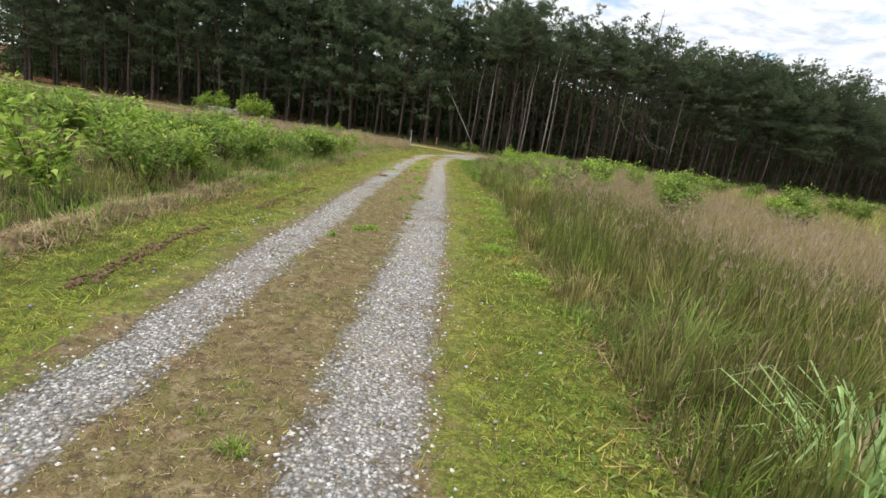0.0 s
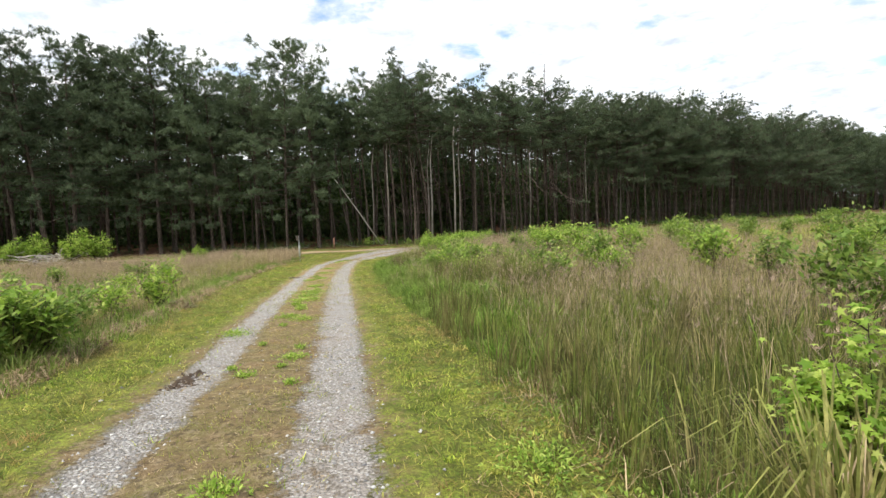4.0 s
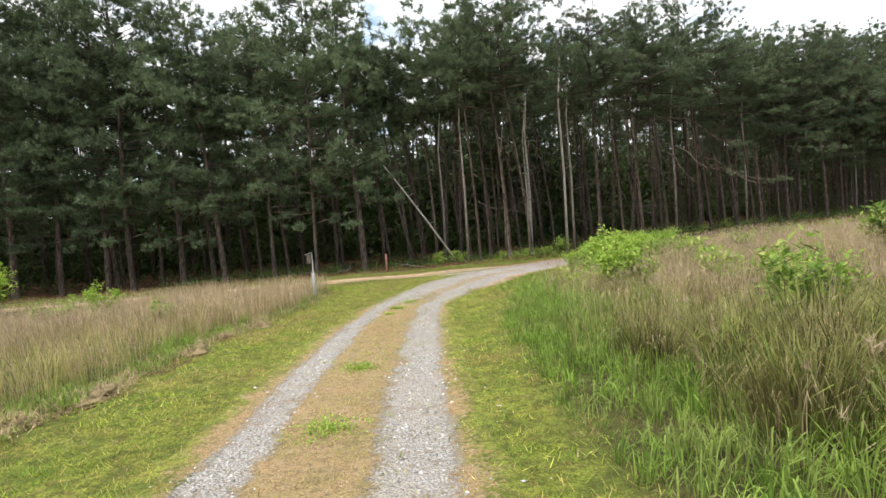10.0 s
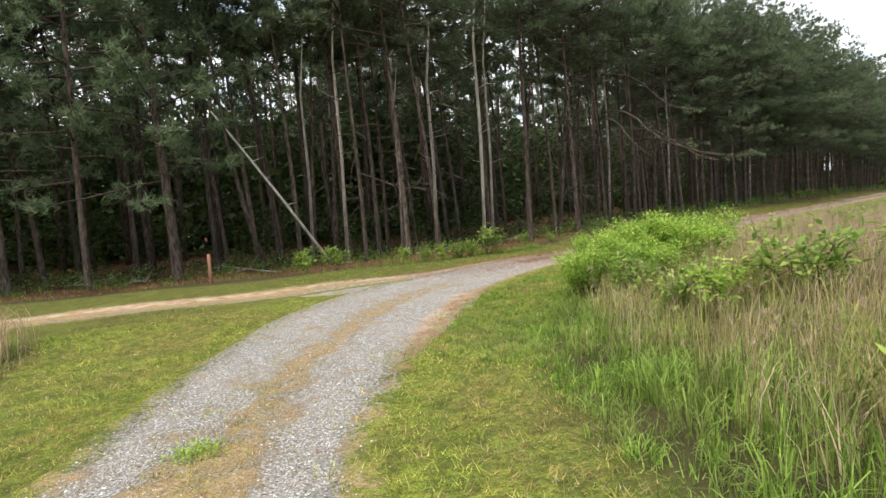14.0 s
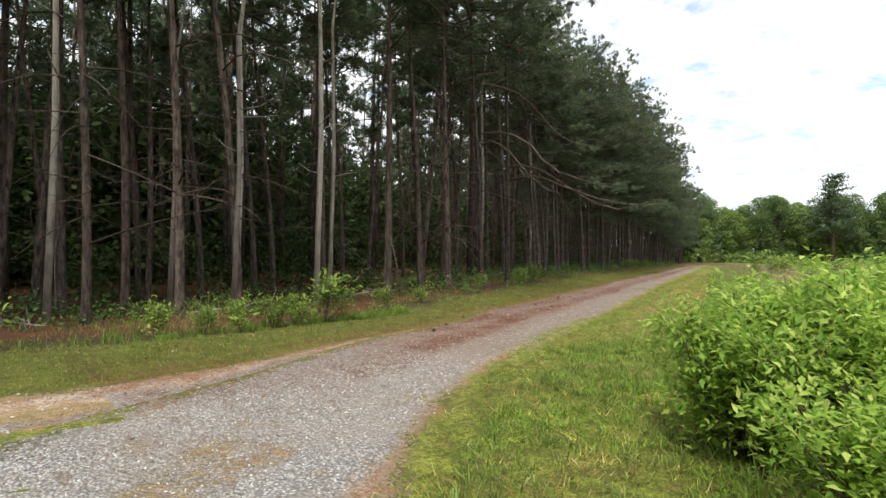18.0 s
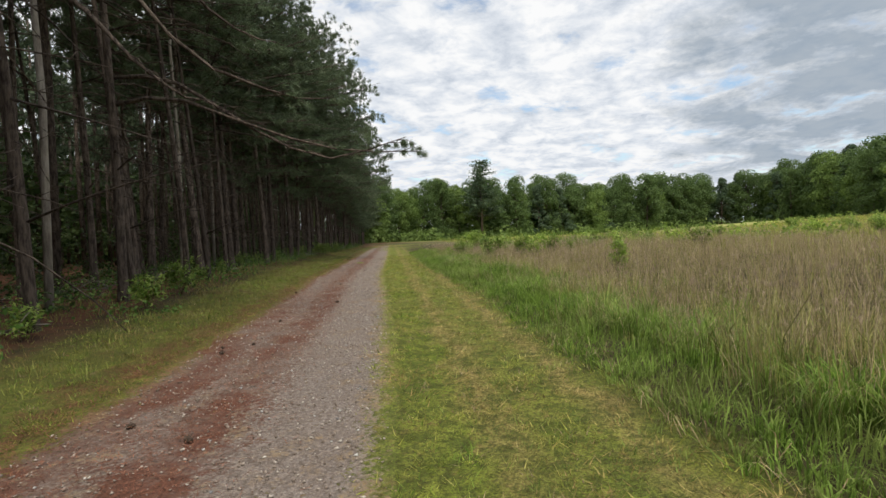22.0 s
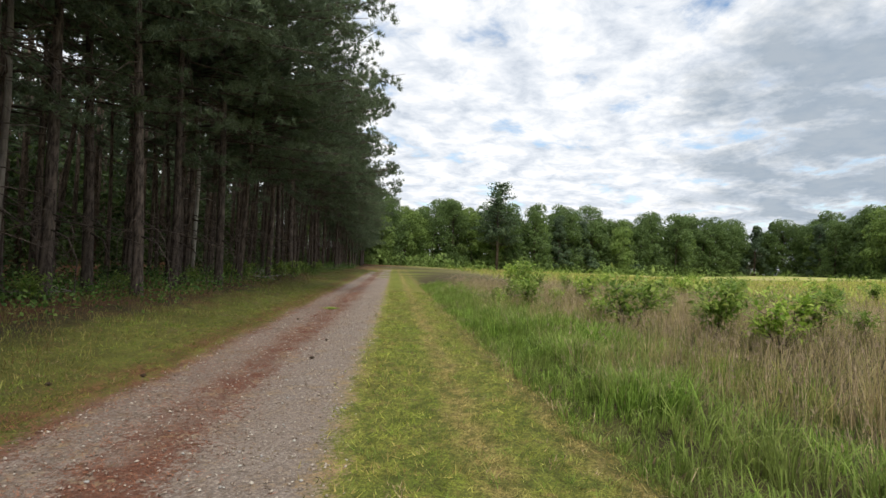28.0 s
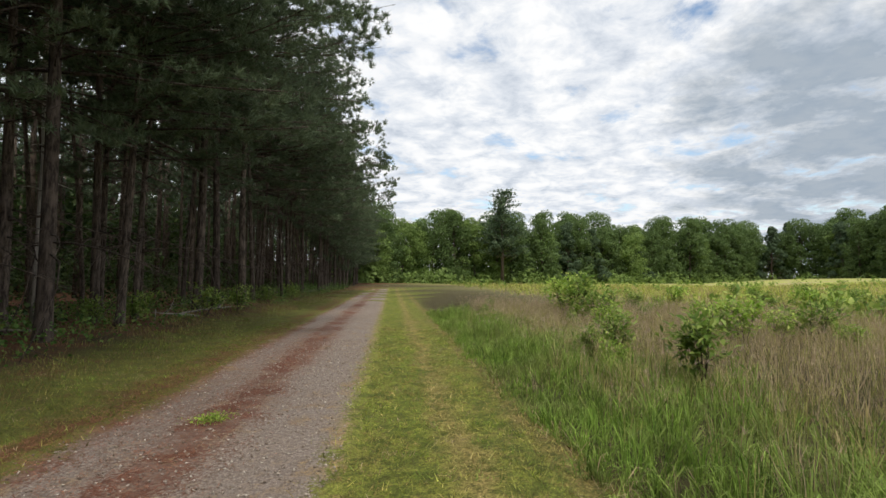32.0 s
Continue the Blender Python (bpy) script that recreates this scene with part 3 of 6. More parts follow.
def on_road(x, y):
    a, _ = line_dist(x, y, ROAD_A)
    b, _ = line_dist(x, y, ROAD_B)
    c, _ = line_dist(x, y, ROAD_C)
    return np.minimum(np.minimum(a - 1.05 - 0.35 * ((y > 42) & (y < 48)), b - 1.32), np.where(np.abs(c - 0.4) < 0.2, -1, 1))


# ---- ground and roads ----
def axis(lo, hi, step, far):
    out = step * 2.0 ** np.arange(1, 14)
    left = lo - np.cumsum(out)[::-1]
    right = hi + np.cumsum(out)
    a = np.concatenate([left[left > -far], np.arange(lo, hi + 1e-6, step), right[right < far]])
    return np.concatenate([[-far], a, [far]])


def ground():
    xs, ys = axis(-24, 60, 0.4, 2500), axis(-8, 82, 0.4, 2500)
    X, Y = np.meshgrid(xs, ys)
    x, y = X.ravel(), Y.ravel()
    z = ground_z(x, y)
    nx, ny = len(xs), len(ys)
    i = (np.arange(ny - 1)[:, None] * nx + np.arange(nx - 1)[None]).ravel()
    F = np.concatenate([np.stack([i, i + 1, i + nx], 1), np.stack([i + 1, i + nx + 1, i + nx], 1)])
    me = tri_mesh("ground", np.stack([x, y, z], 1), F, GROUND, True)
    ed = edge_dist(x, y)
    for nm, val in (("mown", np.clip(0.5 - ed / 0.5, 0, 1)), ("wood", np.clip(0.5 + (wood_depth(x, y) + 0.6 + 1.2 * ease((12 - x) / 5)) / 2.5, 0, 1)),
                    ("far", np.clip((np.hypot(x - 15, y - 45) - 45) / 30, 0, 1) * np.clip((-12 - (x - B0[0]) * BN[0] - (y - B0[1]) * BN[1]) / 12, 0, 1)),
                    ("shed", (0.38 + 0.22 * ease(((x - B0[0]) * BU[0] + (y - B0[1]) * BU[1] - 18) / 6)) * np.clip(1 + (wood_depth(x, y) + 1.0) / 4.0, 0, 1) + 0.5 * np.clip(1 - np.abs((x - B0[0]) * BN[0] + (y - B0[1]) * BN[1] - 2.9) / 0.7, 0, 1) * (x > 3)),
                    ("sward", np.clip(1 - (ed - 5) / 9, 0, 1))):
        at = me.attributes.new(nm, "FLOAT", "POINT")
        at.data.foreach_set("value", val.astype(np.float32))
    tagged(new("ground", me), "meadow soil with mown verges and needle litter under the pines", "ground", kind="structure")


def road(name, line, half, ruts, label, litter=0.0, clay=None, sandy=None, flare=0.0, lift=0.012):
    """A strip with worn ruts; its borders dip under the turf."""
    n = len(line)
    d = unit(np.gradient(line, axis=0))
    nrm = np.stack([-d[:, 1], d[:, 0]], 1)
    off = np.linspace(-half - 0.25, half + 0.25, 41)
    wide = 1 + flare * np.clip((line[:, 1] - 39.5) / 4.5, 0, 1) * np.clip((48.2 - line[:, 1]) / 2.5, 0, 1)
    wide = wide * np.sqrt(np.clip((np.arange(n) + 0.5) / 14, 0.02, 1))
    x = (line[:, None, 0] + nrm[:, None, 0] * off * wide[:, None]).ravel()
    y = (line[:, None, 1] + nrm[:, None, 1] * off * wide[:, None]).ravel()
    o = np.tile(off, n)
    rut = np.zeros(len(x))
    for c, w in ruts:
        rut = np.maximum(rut, np.clip(1 - (np.abs(o - c) - w * 0.6) / (w * 0.7), 0, 1))
    if flare:
        rut = np.maximum(rut, np.clip((x - 1.8) / 2.0, 0, 1))
        rut = np.maximum(rut, np.clip((y - 37.5) / 3.0, 0, 1) * np.clip((np.abs(o + 0.05) - 0.02) / 0.25, 0.42, 0.85))
    edge = np.clip((np.abs(o) - half) / 0.25, 0, 1)
    rag = 0.02 * np.sin(x * 9 + 3 * np.sin(y * 5)) * np.sin(y * 7)
    z = ground_z(x, y) + lift + rag * (edge > 0) - 0.025 * rut - 0.06 * edge + 0.006 * np.sin(x * 23) * np.sin(y * 19)
    z = np.maximum(z, ground_z(x, y) + lift - 0.008 - 0.08 * edge)
    k = 41
    i = (np.arange(n - 1)[:, None] * k + np.arange(k - 1)[None]).ravel()
    F = np.concatenate([np.stack([i, i + k, i + 1], 1), np.stack([i + 1, i + k, i + k + 1], 1)])
    me = tri_mesh(name, np.stack([x, y, z], 1), F, TRACK, True)
    li = np.zeros(len(x))
    if litter:
        li = litter * np.maximum(np.exp(-((o - 0.12) / 0.34) ** 2), 1.5 * np.exp(-((o - half) / 0.30) ** 2)) * np.clip((x - 3) / 4, 0, 1) * (0.92 + 0.2 * np.sin(x * 0.9 + 2 * np.sin(y * 0.7)))
        li = np.maximum(li, 1.1 * np.exp(-((o - 0.85) / 0.45) ** 2) * np.clip((x - 5) / 4, 0, 1) * np.clip((23 - x) / 6, 0, 1))
    cl = np.zeros(len(x))
    if clay:
        cl = np.clip(1.0 - line_dist(x, y, clay)[0] / (0.46 + 0.12 * np.sin(y * 2.3 + x) + 0.1 * np.sin(x * 2.5 + y)), 0, 1) * 1.15
    sa = np.zeros(len(x)) if sandy is None else sandy(x, y)
    rim = np.clip((np.abs(o) - (half - 0.38)) / 0.42, 0, 1) * (1 - np.clip((wide[:, None] * np.ones(41)).ravel() - 1, 0, 1) * 1.5)
    for nm, val in (("rut", rut), ("litter", li), ("clay", cl), ("sandy", sa), ("rim", rim)):
        at = me.attributes.new(nm, "FLOAT", "POINT")
        at.data.foreach_set("value", val.astype(np.float32))
    return tagged(new(name, me), label, "road", kind="structure")


ground()
CLAYS = [(0.75, 40.8), (1.45, 42.6), (2.0, 43.8), (2.7, 44.8), (3.6, 45.9), (5.0, 47.0), (6.4, 47.95), (7.6, 48.6)]
road_a = road("road_a", RA, 1.15, [(0.66, 0.22), (-0.64, 0.30)], "farm track with two grey gravel ruts and a brown turf strip", clay=CLAYS, litter=1.35,
              sandy=lambda x, y: np.clip((x - 3.5) / 4, 0, 0.9), flare=0.4, lift=0.018)
road_b = road("road_b", RB, 1.32, [(0.0, 1.4)], "sandy gravel track strewn with red pine needles", litter=1.35, clay=[(-1.0, 49.0), (1.5, 49.15), (3.2, 49.35), (5.0, 50.0), (7.6, 51.3)],
              sandy=lambda x, y: np.clip((x - 1) / 6, 0.35, 0.9))
road_c = road("road_c", RC, 0.75, [(0.35, 0.22), (-0.45, 0.12)], "faint grassy track with a worn strip of pinkish dirt", clay=[(-60, 46.85), (-20, 47.95), (-5, 48.6), (0, 48.8), (2.6, 49.0)], sandy=lambda x, y: np.ones(len(x)))


# ---- trees ----
def tufts(c, d, per, length, width, spread=0.8):
    """Sprays of needles or blades round points c that point along d."""
    n = len(c) * per
    cc, dd = np.repeat(c, per, 0), np.repeat(d, per, 0)
    v = unit(dd * 0.8 + rng.normal(0, spread, (n, 3)))
    side = unit(np.cross(v, rng.normal(0, 1, (n, 3))))
    L = length * rng.uniform(0.6, 1.25, (n, 1))
    base = cc + rng.normal(0, length * 0.15, (n, 3))
    V = np.stack([base - side * width / 2, base + side * width / 2, base + v * L], 1).reshape(-1, 3)
    return V, np.arange(n * 3).reshape(-1, 3)


def pine(h, low, lean_side=None, limbs=60, per=10, dead=10, reach=1.0, width=0.06, needle=0.36, clump=0.2, dead_reach=1.0, twigs=False, lean=0.6):
    """Trunk, limbs and needles of a plantation pine h metres high, with needles from low metres up."""
    r0 = rng.uniform(0.09, 0.17)
    zs = np.concatenate([[-0.3, 0.15, 0.6], np.linspace(1.8, h - 0.3, 8)])
    bend = rng.normal(0, 0.3, 2)
    px = bend[0] * np.sin(zs / h * 2.4) * zs / h * 2
    py = bend[1] * np.sin(zs / h * 2.0 + 0.5) * zs / h * 2
    pts = np.stack([px, py, zs], 1)
    rad = r0 * np.clip(1 - zs / h, 0.07, 1) ** 0.75
    rad[:2] *= [1.4, 1.15]
    trunk = tube(pts, rad, 9)
    lg, c, dd = [], [], []
    for k in range(limbs):
        u = (k + rng.uniform(0, 1)) / limbs
        z = low + (h - 0.7 - low) * u ** 0.8
        f = (z - low) / (h - low)
        a = rng.uniform(0, 2 * np.pi)
        L = reach * (0.35 + 2.1 * math.sqrt(max(0.0, 1 - f ** 3.2)) * min(1.0, 0.75 + f)) * rng.uniform(0.5, 1.12)
        if lean_side is not None:
            L *= 1 + lean * math.cos(a - lean_side) * (1 - 0.8 * f)
        up = 0.02 + 0.42 * f + rng.normal(0, 0.12)
        t = np.linspace(0, 1, 4)
        ox, oy = np.interp(z, zs, px), np.interp(z, zs, py)
        q = np.stack([ox + np.cos(a) * L * t, oy + np.sin(a) * L * t, z + up * L * t - 0.22 * L * t * t * (1 - f) + 0.15 * L * t ** 3], 1)
        lg.append(tube(q, np.array([0.035, 0.026, 0.017, 0.008]) * (1.2 - 0.5 * f), 4))
        for _ in range(max(2, int(L * (1.9 + 0.9 * f)))):
            tt = rng.uniform(0.0, 1.0) ** 0.6 * 0.72 + 0.30
            ctr = np.array([np.interp(tt, t, q[:, i]) for i in range(3)]) + rng.normal(0, 0.09 + 0.065 * L, 3) * [1, 1, 0.3 + 0.3 * f]
            c.append(ctr + rng.normal(0, clump, (4, 3)) * [1, 1, 0.35 + 0.3 * f])
            dd.append(np.tile([np.cos(a) * 0.6, np.sin(a) * 0.6, 0.6], (4, 1)))
            if twigs:
                lg.append(tube(np.stack([np.array([np.interp(max(0, tt - 0.15), t, q[:, i]) for i in range(3)]), ctr]), [0.009, 0.004], 3))
    dg = []
    for k in range(dead):
        z = rng.uniform(1.6, max(2.5, low + 2.5))
        a, L = rng.uniform(0, 2 * np.pi), rng.uniform(0.4, 1.5) * dead_reach
        if lean_side is not None:
            L *= 1 + 0.5 * math.cos(a - lean_side)
        t = np.linspace(0, 1, 5)
        ox, oy = np.interp(z, zs, px), np.interp(z, zs, py)
        sl, cv, ya = rng.uniform(-0.3, 0.5), rng.uniform(-0.9, 0.2), rng.normal(0, 0.35)
        q = np.stack([ox + np.cos(a + ya * t) * L * t, oy + np.sin(a + ya * t) * L * t, z + L * (sl * t + cv * t * t)], 1)
        dg.append(tube(q, np.array([0.02, 0.016, 0.012, 0.008, 0.004]) * (0.7 + 0.25 * L), 3))
        for _ in range(3 if L > 1.2 else 0):
            u = rng.uniform(0.3, 0.95)
            o = np.array([np.interp(u, t, q[:, i]) for i in range(3)])
            ta, tl = a + rng.uniform(-1.2, 1.2), L * rng.uniform(0.15, 0.35)
            dg.append(tube(np.stack([o, o + [np.cos(ta) * tl, np.sin(ta) * tl, rng.normal(0, 0.3) * tl]]), [0.008, 0.003], 3))
    nd = tufts(np.concatenate(c), np.concatenate(dd), per, needle, width)
    return joined([trunk] + lg + dg), nd


def pine_thing(h, low, label, **kw):
    e = thing("pine_tree", label, "tree", "pines of the wood")
    tr, nd = pine(h, low, **kw)
    part("trunk", tr, PINEBARK, e, smooth=True)
    part("crown", nd, NEEDLE, e)
    return e


EDGE_LABEL = "tall dark green pine with a grey-brown trunk"
protos_edge = [pine_thing(rng.uniform(13.8, 15.6), rng.uniform(2.2, 4.0), EDGE_LABEL, lean_side=-math.pi / 2, reach=1.2, limbs=72, lean=0.35, needle=0.25, width=0.042, per=17, clump=0.19) for _ in range(7)]
protos_near = [pine_thing(rng.uniform(13.8, 15.6), rng.uniform(4.6, 7.0), EDGE_LABEL, lean_side=radians(-65), reach=1.65, per=26, width=0.028, dead=34, needle=0.2, clump=0.17, dead_reach=1.5, twigs=True, lean=0.8, limbs=50) for _ in range(5)]
protos_in = [pine_thing(rng.uniform(13.8, 15.6), rng.uniform(7.5, 9.5), "tall dark green pine with a bare lower trunk", limbs=27, per=12, dead=26, dead_reach=1.2) for _ in range(5)]


protos_open = [pine_thing(rng.uniform(13.8, 15.4), rng.uniform(6.4, 9.0), EDGE_LABEL, lean_side=radians(-75), reach=1.25, per=22, width=0.03, dead=42, needle=0.22, clump=0.16, dead_reach=1.5, twigs=True, lean=0.5, limbs=32) for _ in range(4)]


def along(line, s):
    p = np.array(line, float)
    c = np.concatenate([[0], np.cumsum(np.linalg.norm(np.diff(p, axis=0), axis=1))])
    q = np.array([np.interp(s, c, p[:, 0]), np.interp(s, c, p[:, 1])])
    r = np.array([np.interp(s + 0.5, c, p[:, 0]), np.interp(s + 0.5, c, p[:, 1])])
    d = unit(r - q)
    return q, np.array([-d[1], d[0]])


used = set()


def plant(protos, x, y, rz=None, scale=1.0):
    e = protos[int(rng.integers(len(protos)))]
    m = pose(x, y, float(ground_z(x, y)), rng.normal(0, 1.8), rng.normal(0, 1.8), rng.uniform(-35, 35) if rz is None else rz) @ Matrix.Scale(scale, 4)
    if e.name not in used:
        used.add(e.name)
        e.matrix_basis = m
        return e
    o = copy_thing(e, m)
    o.matrix_basis = m
    return o


L_EDGE = float(np.sum(np.linalg.norm(np.diff(np.array(WOOD_EDGE), axis=0), axis=1)))
NAMED = [(2.85, 56.6), (6.05, 57.0), (7.66, 60.8), (9.5, 59.6), (13.2, 59.4), (13.3, 57.8), (18.1, 59.9), (19.8, 61.6), (20.4, 63.8),
         (27.4, 65.3), (25.2, 67.5), (33.4, 69.8), (36.6, 72.0), (37.8, 71.2), (41.8, 73.0), (43.2, 73.2), (38.9, 71.9)]
named = {(x, y): plant(protos_near if x > 24 else protos_open, x, y) for x, y in NAMED}
for x, y in ((0.4, 58.8), (2.0, 59.6), (3.8, 58.9), (-1.3, 59.3), (1.2, 61.5), (4.6, 61.0)):
    plant(protos_in, x, y, scale=1.0)
for row in range(3):
    s = 22.0 + row
    while s < L_EDGE - 2:
        q, nrm = along(WOOD_EDGE, s)
        p = q + nrm * (0.3 + row * 2.6 + rng.uniform(-0.7, 0.7))
        s += rng.uniform(1.8, 3.2) + max(0, s - 120) * 0.006
        if min(math.hypot(p[0] - a, p[1] - b) for a, b in NAMED + [(14.95, 58.0)]) < 1.3 or abs(p[0] + 0.6) < 2.0 and p[1] < 57.5:
            continue
        plant((protos_near if 24 < p[0] < 75 or 14 < p[0] <= 24 and rng.random() < 0.35 else protos_open if 0 < p[0] <= 24 else protos_edge) if row == 0 or row == 1 and rng.random() < 0.4 else protos_in, float(p[0]), float(p[1]), scale=float(rng.uniform(0.92, 1.12)) * (1.03 if p[0] < -2 else 0.94 if p[0] > 8 else 1.0))


def deep_wood():
    """The trees further in, too many to count."""
    lib = []
    for _ in range(4):
        tr, nd = pine(rng.uniform(13.8, 15.8), rng.uniform(5.5, 8.0), limbs=15, per=5, dead=3)
        tr = tube(np.array([[0, 0, -0.2], [0.1, 0, 6], [0.05, 0.1, 15]]), [0.17, 0.12, 0.03], 6)
        V, F = nd
        c = V.reshape(-1, 3, 3)
        m = c.mean(1, keepdims=True)
        lib.append((tr, ((m + (c - m) * 1.6).reshape(-1, 3), F)))
    trunks, crowns = [], []
    for row in range(3, 11):
        s = 5.0 + row
        while s < L_EDGE - 2:
            q, nrm = along(WOOD_EDGE, s)
            p = q + nrm * (0.3 + row * 2.7 + rng.uniform(-0.9, 0.9))
            s += rng.uniform(2.6, 4.6) + max(0, s - 120) * 0.015
            tr, cr = lib[int(rng.integers(4))]
            a, k = rng.uniform(0, 6.28), rng.uniform(0.85, 1.08)
            rot = np.array([[math.cos(a), -math.sin(a), 0], [math.sin(a), math.cos(a), 0], [0, 0, 1]]) * k
            at = np.array([p[0], p[1], float(ground_z(p[0], p[1]))])
            trunks.append((tr[0] @ rot.T + at, tr[1]))
            if not -6 < p[0] < 40 or rng.random() < (0.9 if p[0] < 22 else 0.75):
                crowns.append((cr[0] @ rot.T + at, cr[1]))
    stuff("pine_wood_trunks", joined(trunks), PINEBARK, "many thin grey-brown pine trunks deep in the wood", "trees")
    stuff("pine_wood_crowns", joined(crowns), NEEDLE, "dark green pine crowns deep in the wood", "trees")


def undergrowth():
    """Leafy low growth under the pines, denser further in."""
    P, N, Z = [], [], []
    for d0, d1, n, hi, m, size in ((0.2, 7, 700, 0.6, 34, 0.12), (5, 16, 900, 2.4, 56, 0.2), (14, 30, 1500, 7.5, 66, 0.45), (22, 36, 2000, 9.5, 50, 0.9)):
        for _ in range(n):
            q, nrm = along(WOOD_EDGE, rng.uniform(5, L_EDGE - 5))
            p = q + nrm * rng.uniform(d0, d1)
            c = np.array([p[0], p[1], float(ground_z(p[0], p[1])) + hi * rng.uniform(0.15, 1.0) ** 1.3])
            P.append(c + rng.normal(0, 1, (m, 3)) * [0.28 * hi ** 0.6, 0.28 * hi ** 0.6, 0.16 * hi ** 0.7])
            N.append(np.tile([0, 0, 1.0], (m, 1)))
            Z.append(np.full((m, 1), size))
    for _ in range(1000):
        q, nrm = along(WOOD_EDGE, rng.uniform(10, 110))
        p = q + nrm * rng.uniform(12, 30)
        c = np.array([p[0], p[1], float(ground_z(p[0], p[1])) + 8.5 * rng.uniform(0.05, 1.0)])
        P.append(c + rng.normal(0, 1, (40, 3)) * [0.9, 0.9, 0.6])
        N.append(np.tile([0, 0, 1.0], (40, 1)))
        Z.append(np.full((40, 1), 0.5))
    P, N, Z = np.concatenate(P), np.concatenate(N), np.concatenate(Z)
    P[:, 2] = np.maximum(P[:, 2], ground_z(P[:, 0], P[:, 1]) + 0.05)
    stuff("undergrowth", leaves(P, N, Z), SHADED_UNDER, "leafy undergrowth beneath the pines, coloured dark for their shade", "plants")


deep_wood()


# ---- far broad-leaved trees ----
def broad_tree(h, w, n, name, label, mat, leaf=0.55, conic=False):
    e = thing(name, label, "tree", "trees round the far side of the field")
    trunk = tube(np.array([[0, 0, -0.3], [0.1, 0, h * 0.3], [0, 0.15, h * 0.75]]), [0.3, 0.22, 0.06], 7)
    limbs = []
    lobes = []
    for k in range(44):
        f = (k + rng.uniform(0, 1)) / 44
        a = rng.uniform(0, 6.28)
        rr = w * (0.5 * (1 - f) + 0.08 if conic else 0.40 * math.sin(math.pi * min(0.93, 0.2 + 0.75 * f)) ** 0.6) * rng.uniform(0.35, 1.0)
        c = np.array([math.cos(a) * rr, math.sin(a) * rr, h * (0.03 + 0.89 * f)])
        lobes.append((c, w * rng.uniform(0.13, 0.22) * (0.65 if conic else 1.0)))
        limbs.append(tube(np.array([[0, 0, c[2] * 0.7], c * [0.6, 0.6, 0.93], c]), [0.07, 0.05, 0.015], 4))
    pts, nr = [], []
    for c, r in lobes:
        m = int(n / len(lobes))
        d = unit(rng.normal(0, 1, (m, 3)))
        d[:, 2] = np.abs(d[:, 2]) * np.where(rng.random(m) < 0.7, 1, -1)
        pts.append(c + d * r * rng.uniform(0.8, 1.06, (m, 1)) * [1, 1, 0.8])
        nr.append(d)
    pts, nr = np.concatenate(pts), np.concatenate(nr)
    crown = leaves(pts, nr, leaf, 0.5)
    part("trunk", joined([trunk] + limbs), PINEBARK, e)
    part("crown", crown, mat, e)
    return e


def leaves(p, nr, size, tilt=0.9):
    """Diamond leaves (two triangles) at points, facing roughly along nr."""
    n = len(p)
    v = unit(nr + rng.normal(0, tilt, (n, 3)))
    a = unit(np.cross(v, rng.normal(0, 1, (n, 3))))
    b = np.cross(v, a)
    L = size * rng.uniform(0.6, 1.3, (n, 1))
    V = np.stack([p - a * L * 0.5, p + b * L * 0.3, p + a * L * 0.5, p - b * L * 0.3], 1).reshape(-1, 3)
    i = np.arange(n)[:, None] * 4
    return V, np.concatenate([i + [0, 1, 2], i + [0, 2, 3]])


FAR_EDGE = [(116, 112), (136, 104), (150, 88), (172, 70), (196, 48), (222, 24), (226, 8), (196, -6), (160, -8), (128, -8), (108, -30), (96, -62), (90, -110)]
undergrowth()
protos_far = [broad_tree(rng.uniform(18, 21), rng.uniform(11, 14), 9000, "broadleaf_tree", "round green broad-leaved tree at the field's far edge", BROAD, 0.5) for _ in range(4)]
protos_far += [broad_tree(rng.uniform(16, 19), rng.uniform(10, 12), 9000, "broadleaf_tree", "light green broad-leaved tree at the field's far edge", BROADLIGHT, 0.5) for _ in range(2)]
protos_far += [broad_tree(rng.uniform(16, 19), rng.uniform(9, 10), 9000, "conifer_tree", "blue-green conifer at the field's far edge", FARNEEDLE, 0.5, conic=True) for _ in range(2)]
LF = float(np.sum(np.linalg.norm(np.diff(np.array(FAR_EDGE), axis=0), axis=1)))
s = 0.0
while s < LF:
    q, nrm = along(FAR_EDGE, s)
    for k in range(2):
        p = q + nrm * (k * 7.0 + rng.uniform(-2.0, 2.5))
        plant(protos_far, float(p[0]), float(p[1]), rng.uniform(0, 360), float(rng.uniform(0.75, 1.05)) * (1.0 if k == 0 else 1.05) * min(1.08, 0.8 + s / 500))
    s += rng.uniform(3.4, 5.4)


def far_scrub():
    """Low growth that closes the foot of the far trees."""
    P, N = [], []
    for _ in range(1500):
        q, nrm = along(FAR_EDGE, rng.uniform(0, LF))
        c = q + nrm * rng.uniform(-4.5, 7.0)
        m, r = 46, rng.uniform(1.0, 2.8)
        d = unit(rng.normal(0, 1, (m, 3)))
        d[:, 2] = np.abs(d[:, 2])
        P.append(np.array([c[0], c[1], -1.9]) + d * r * [1, 1, 1.3])
        N.append(d)
    stuff("far_scrub", leaves(np.concatenate(P), np.concatenate(N), 0.8, 0.5), BROADLIGHT, "leafy green scrub at the foot of the far trees", "plants")


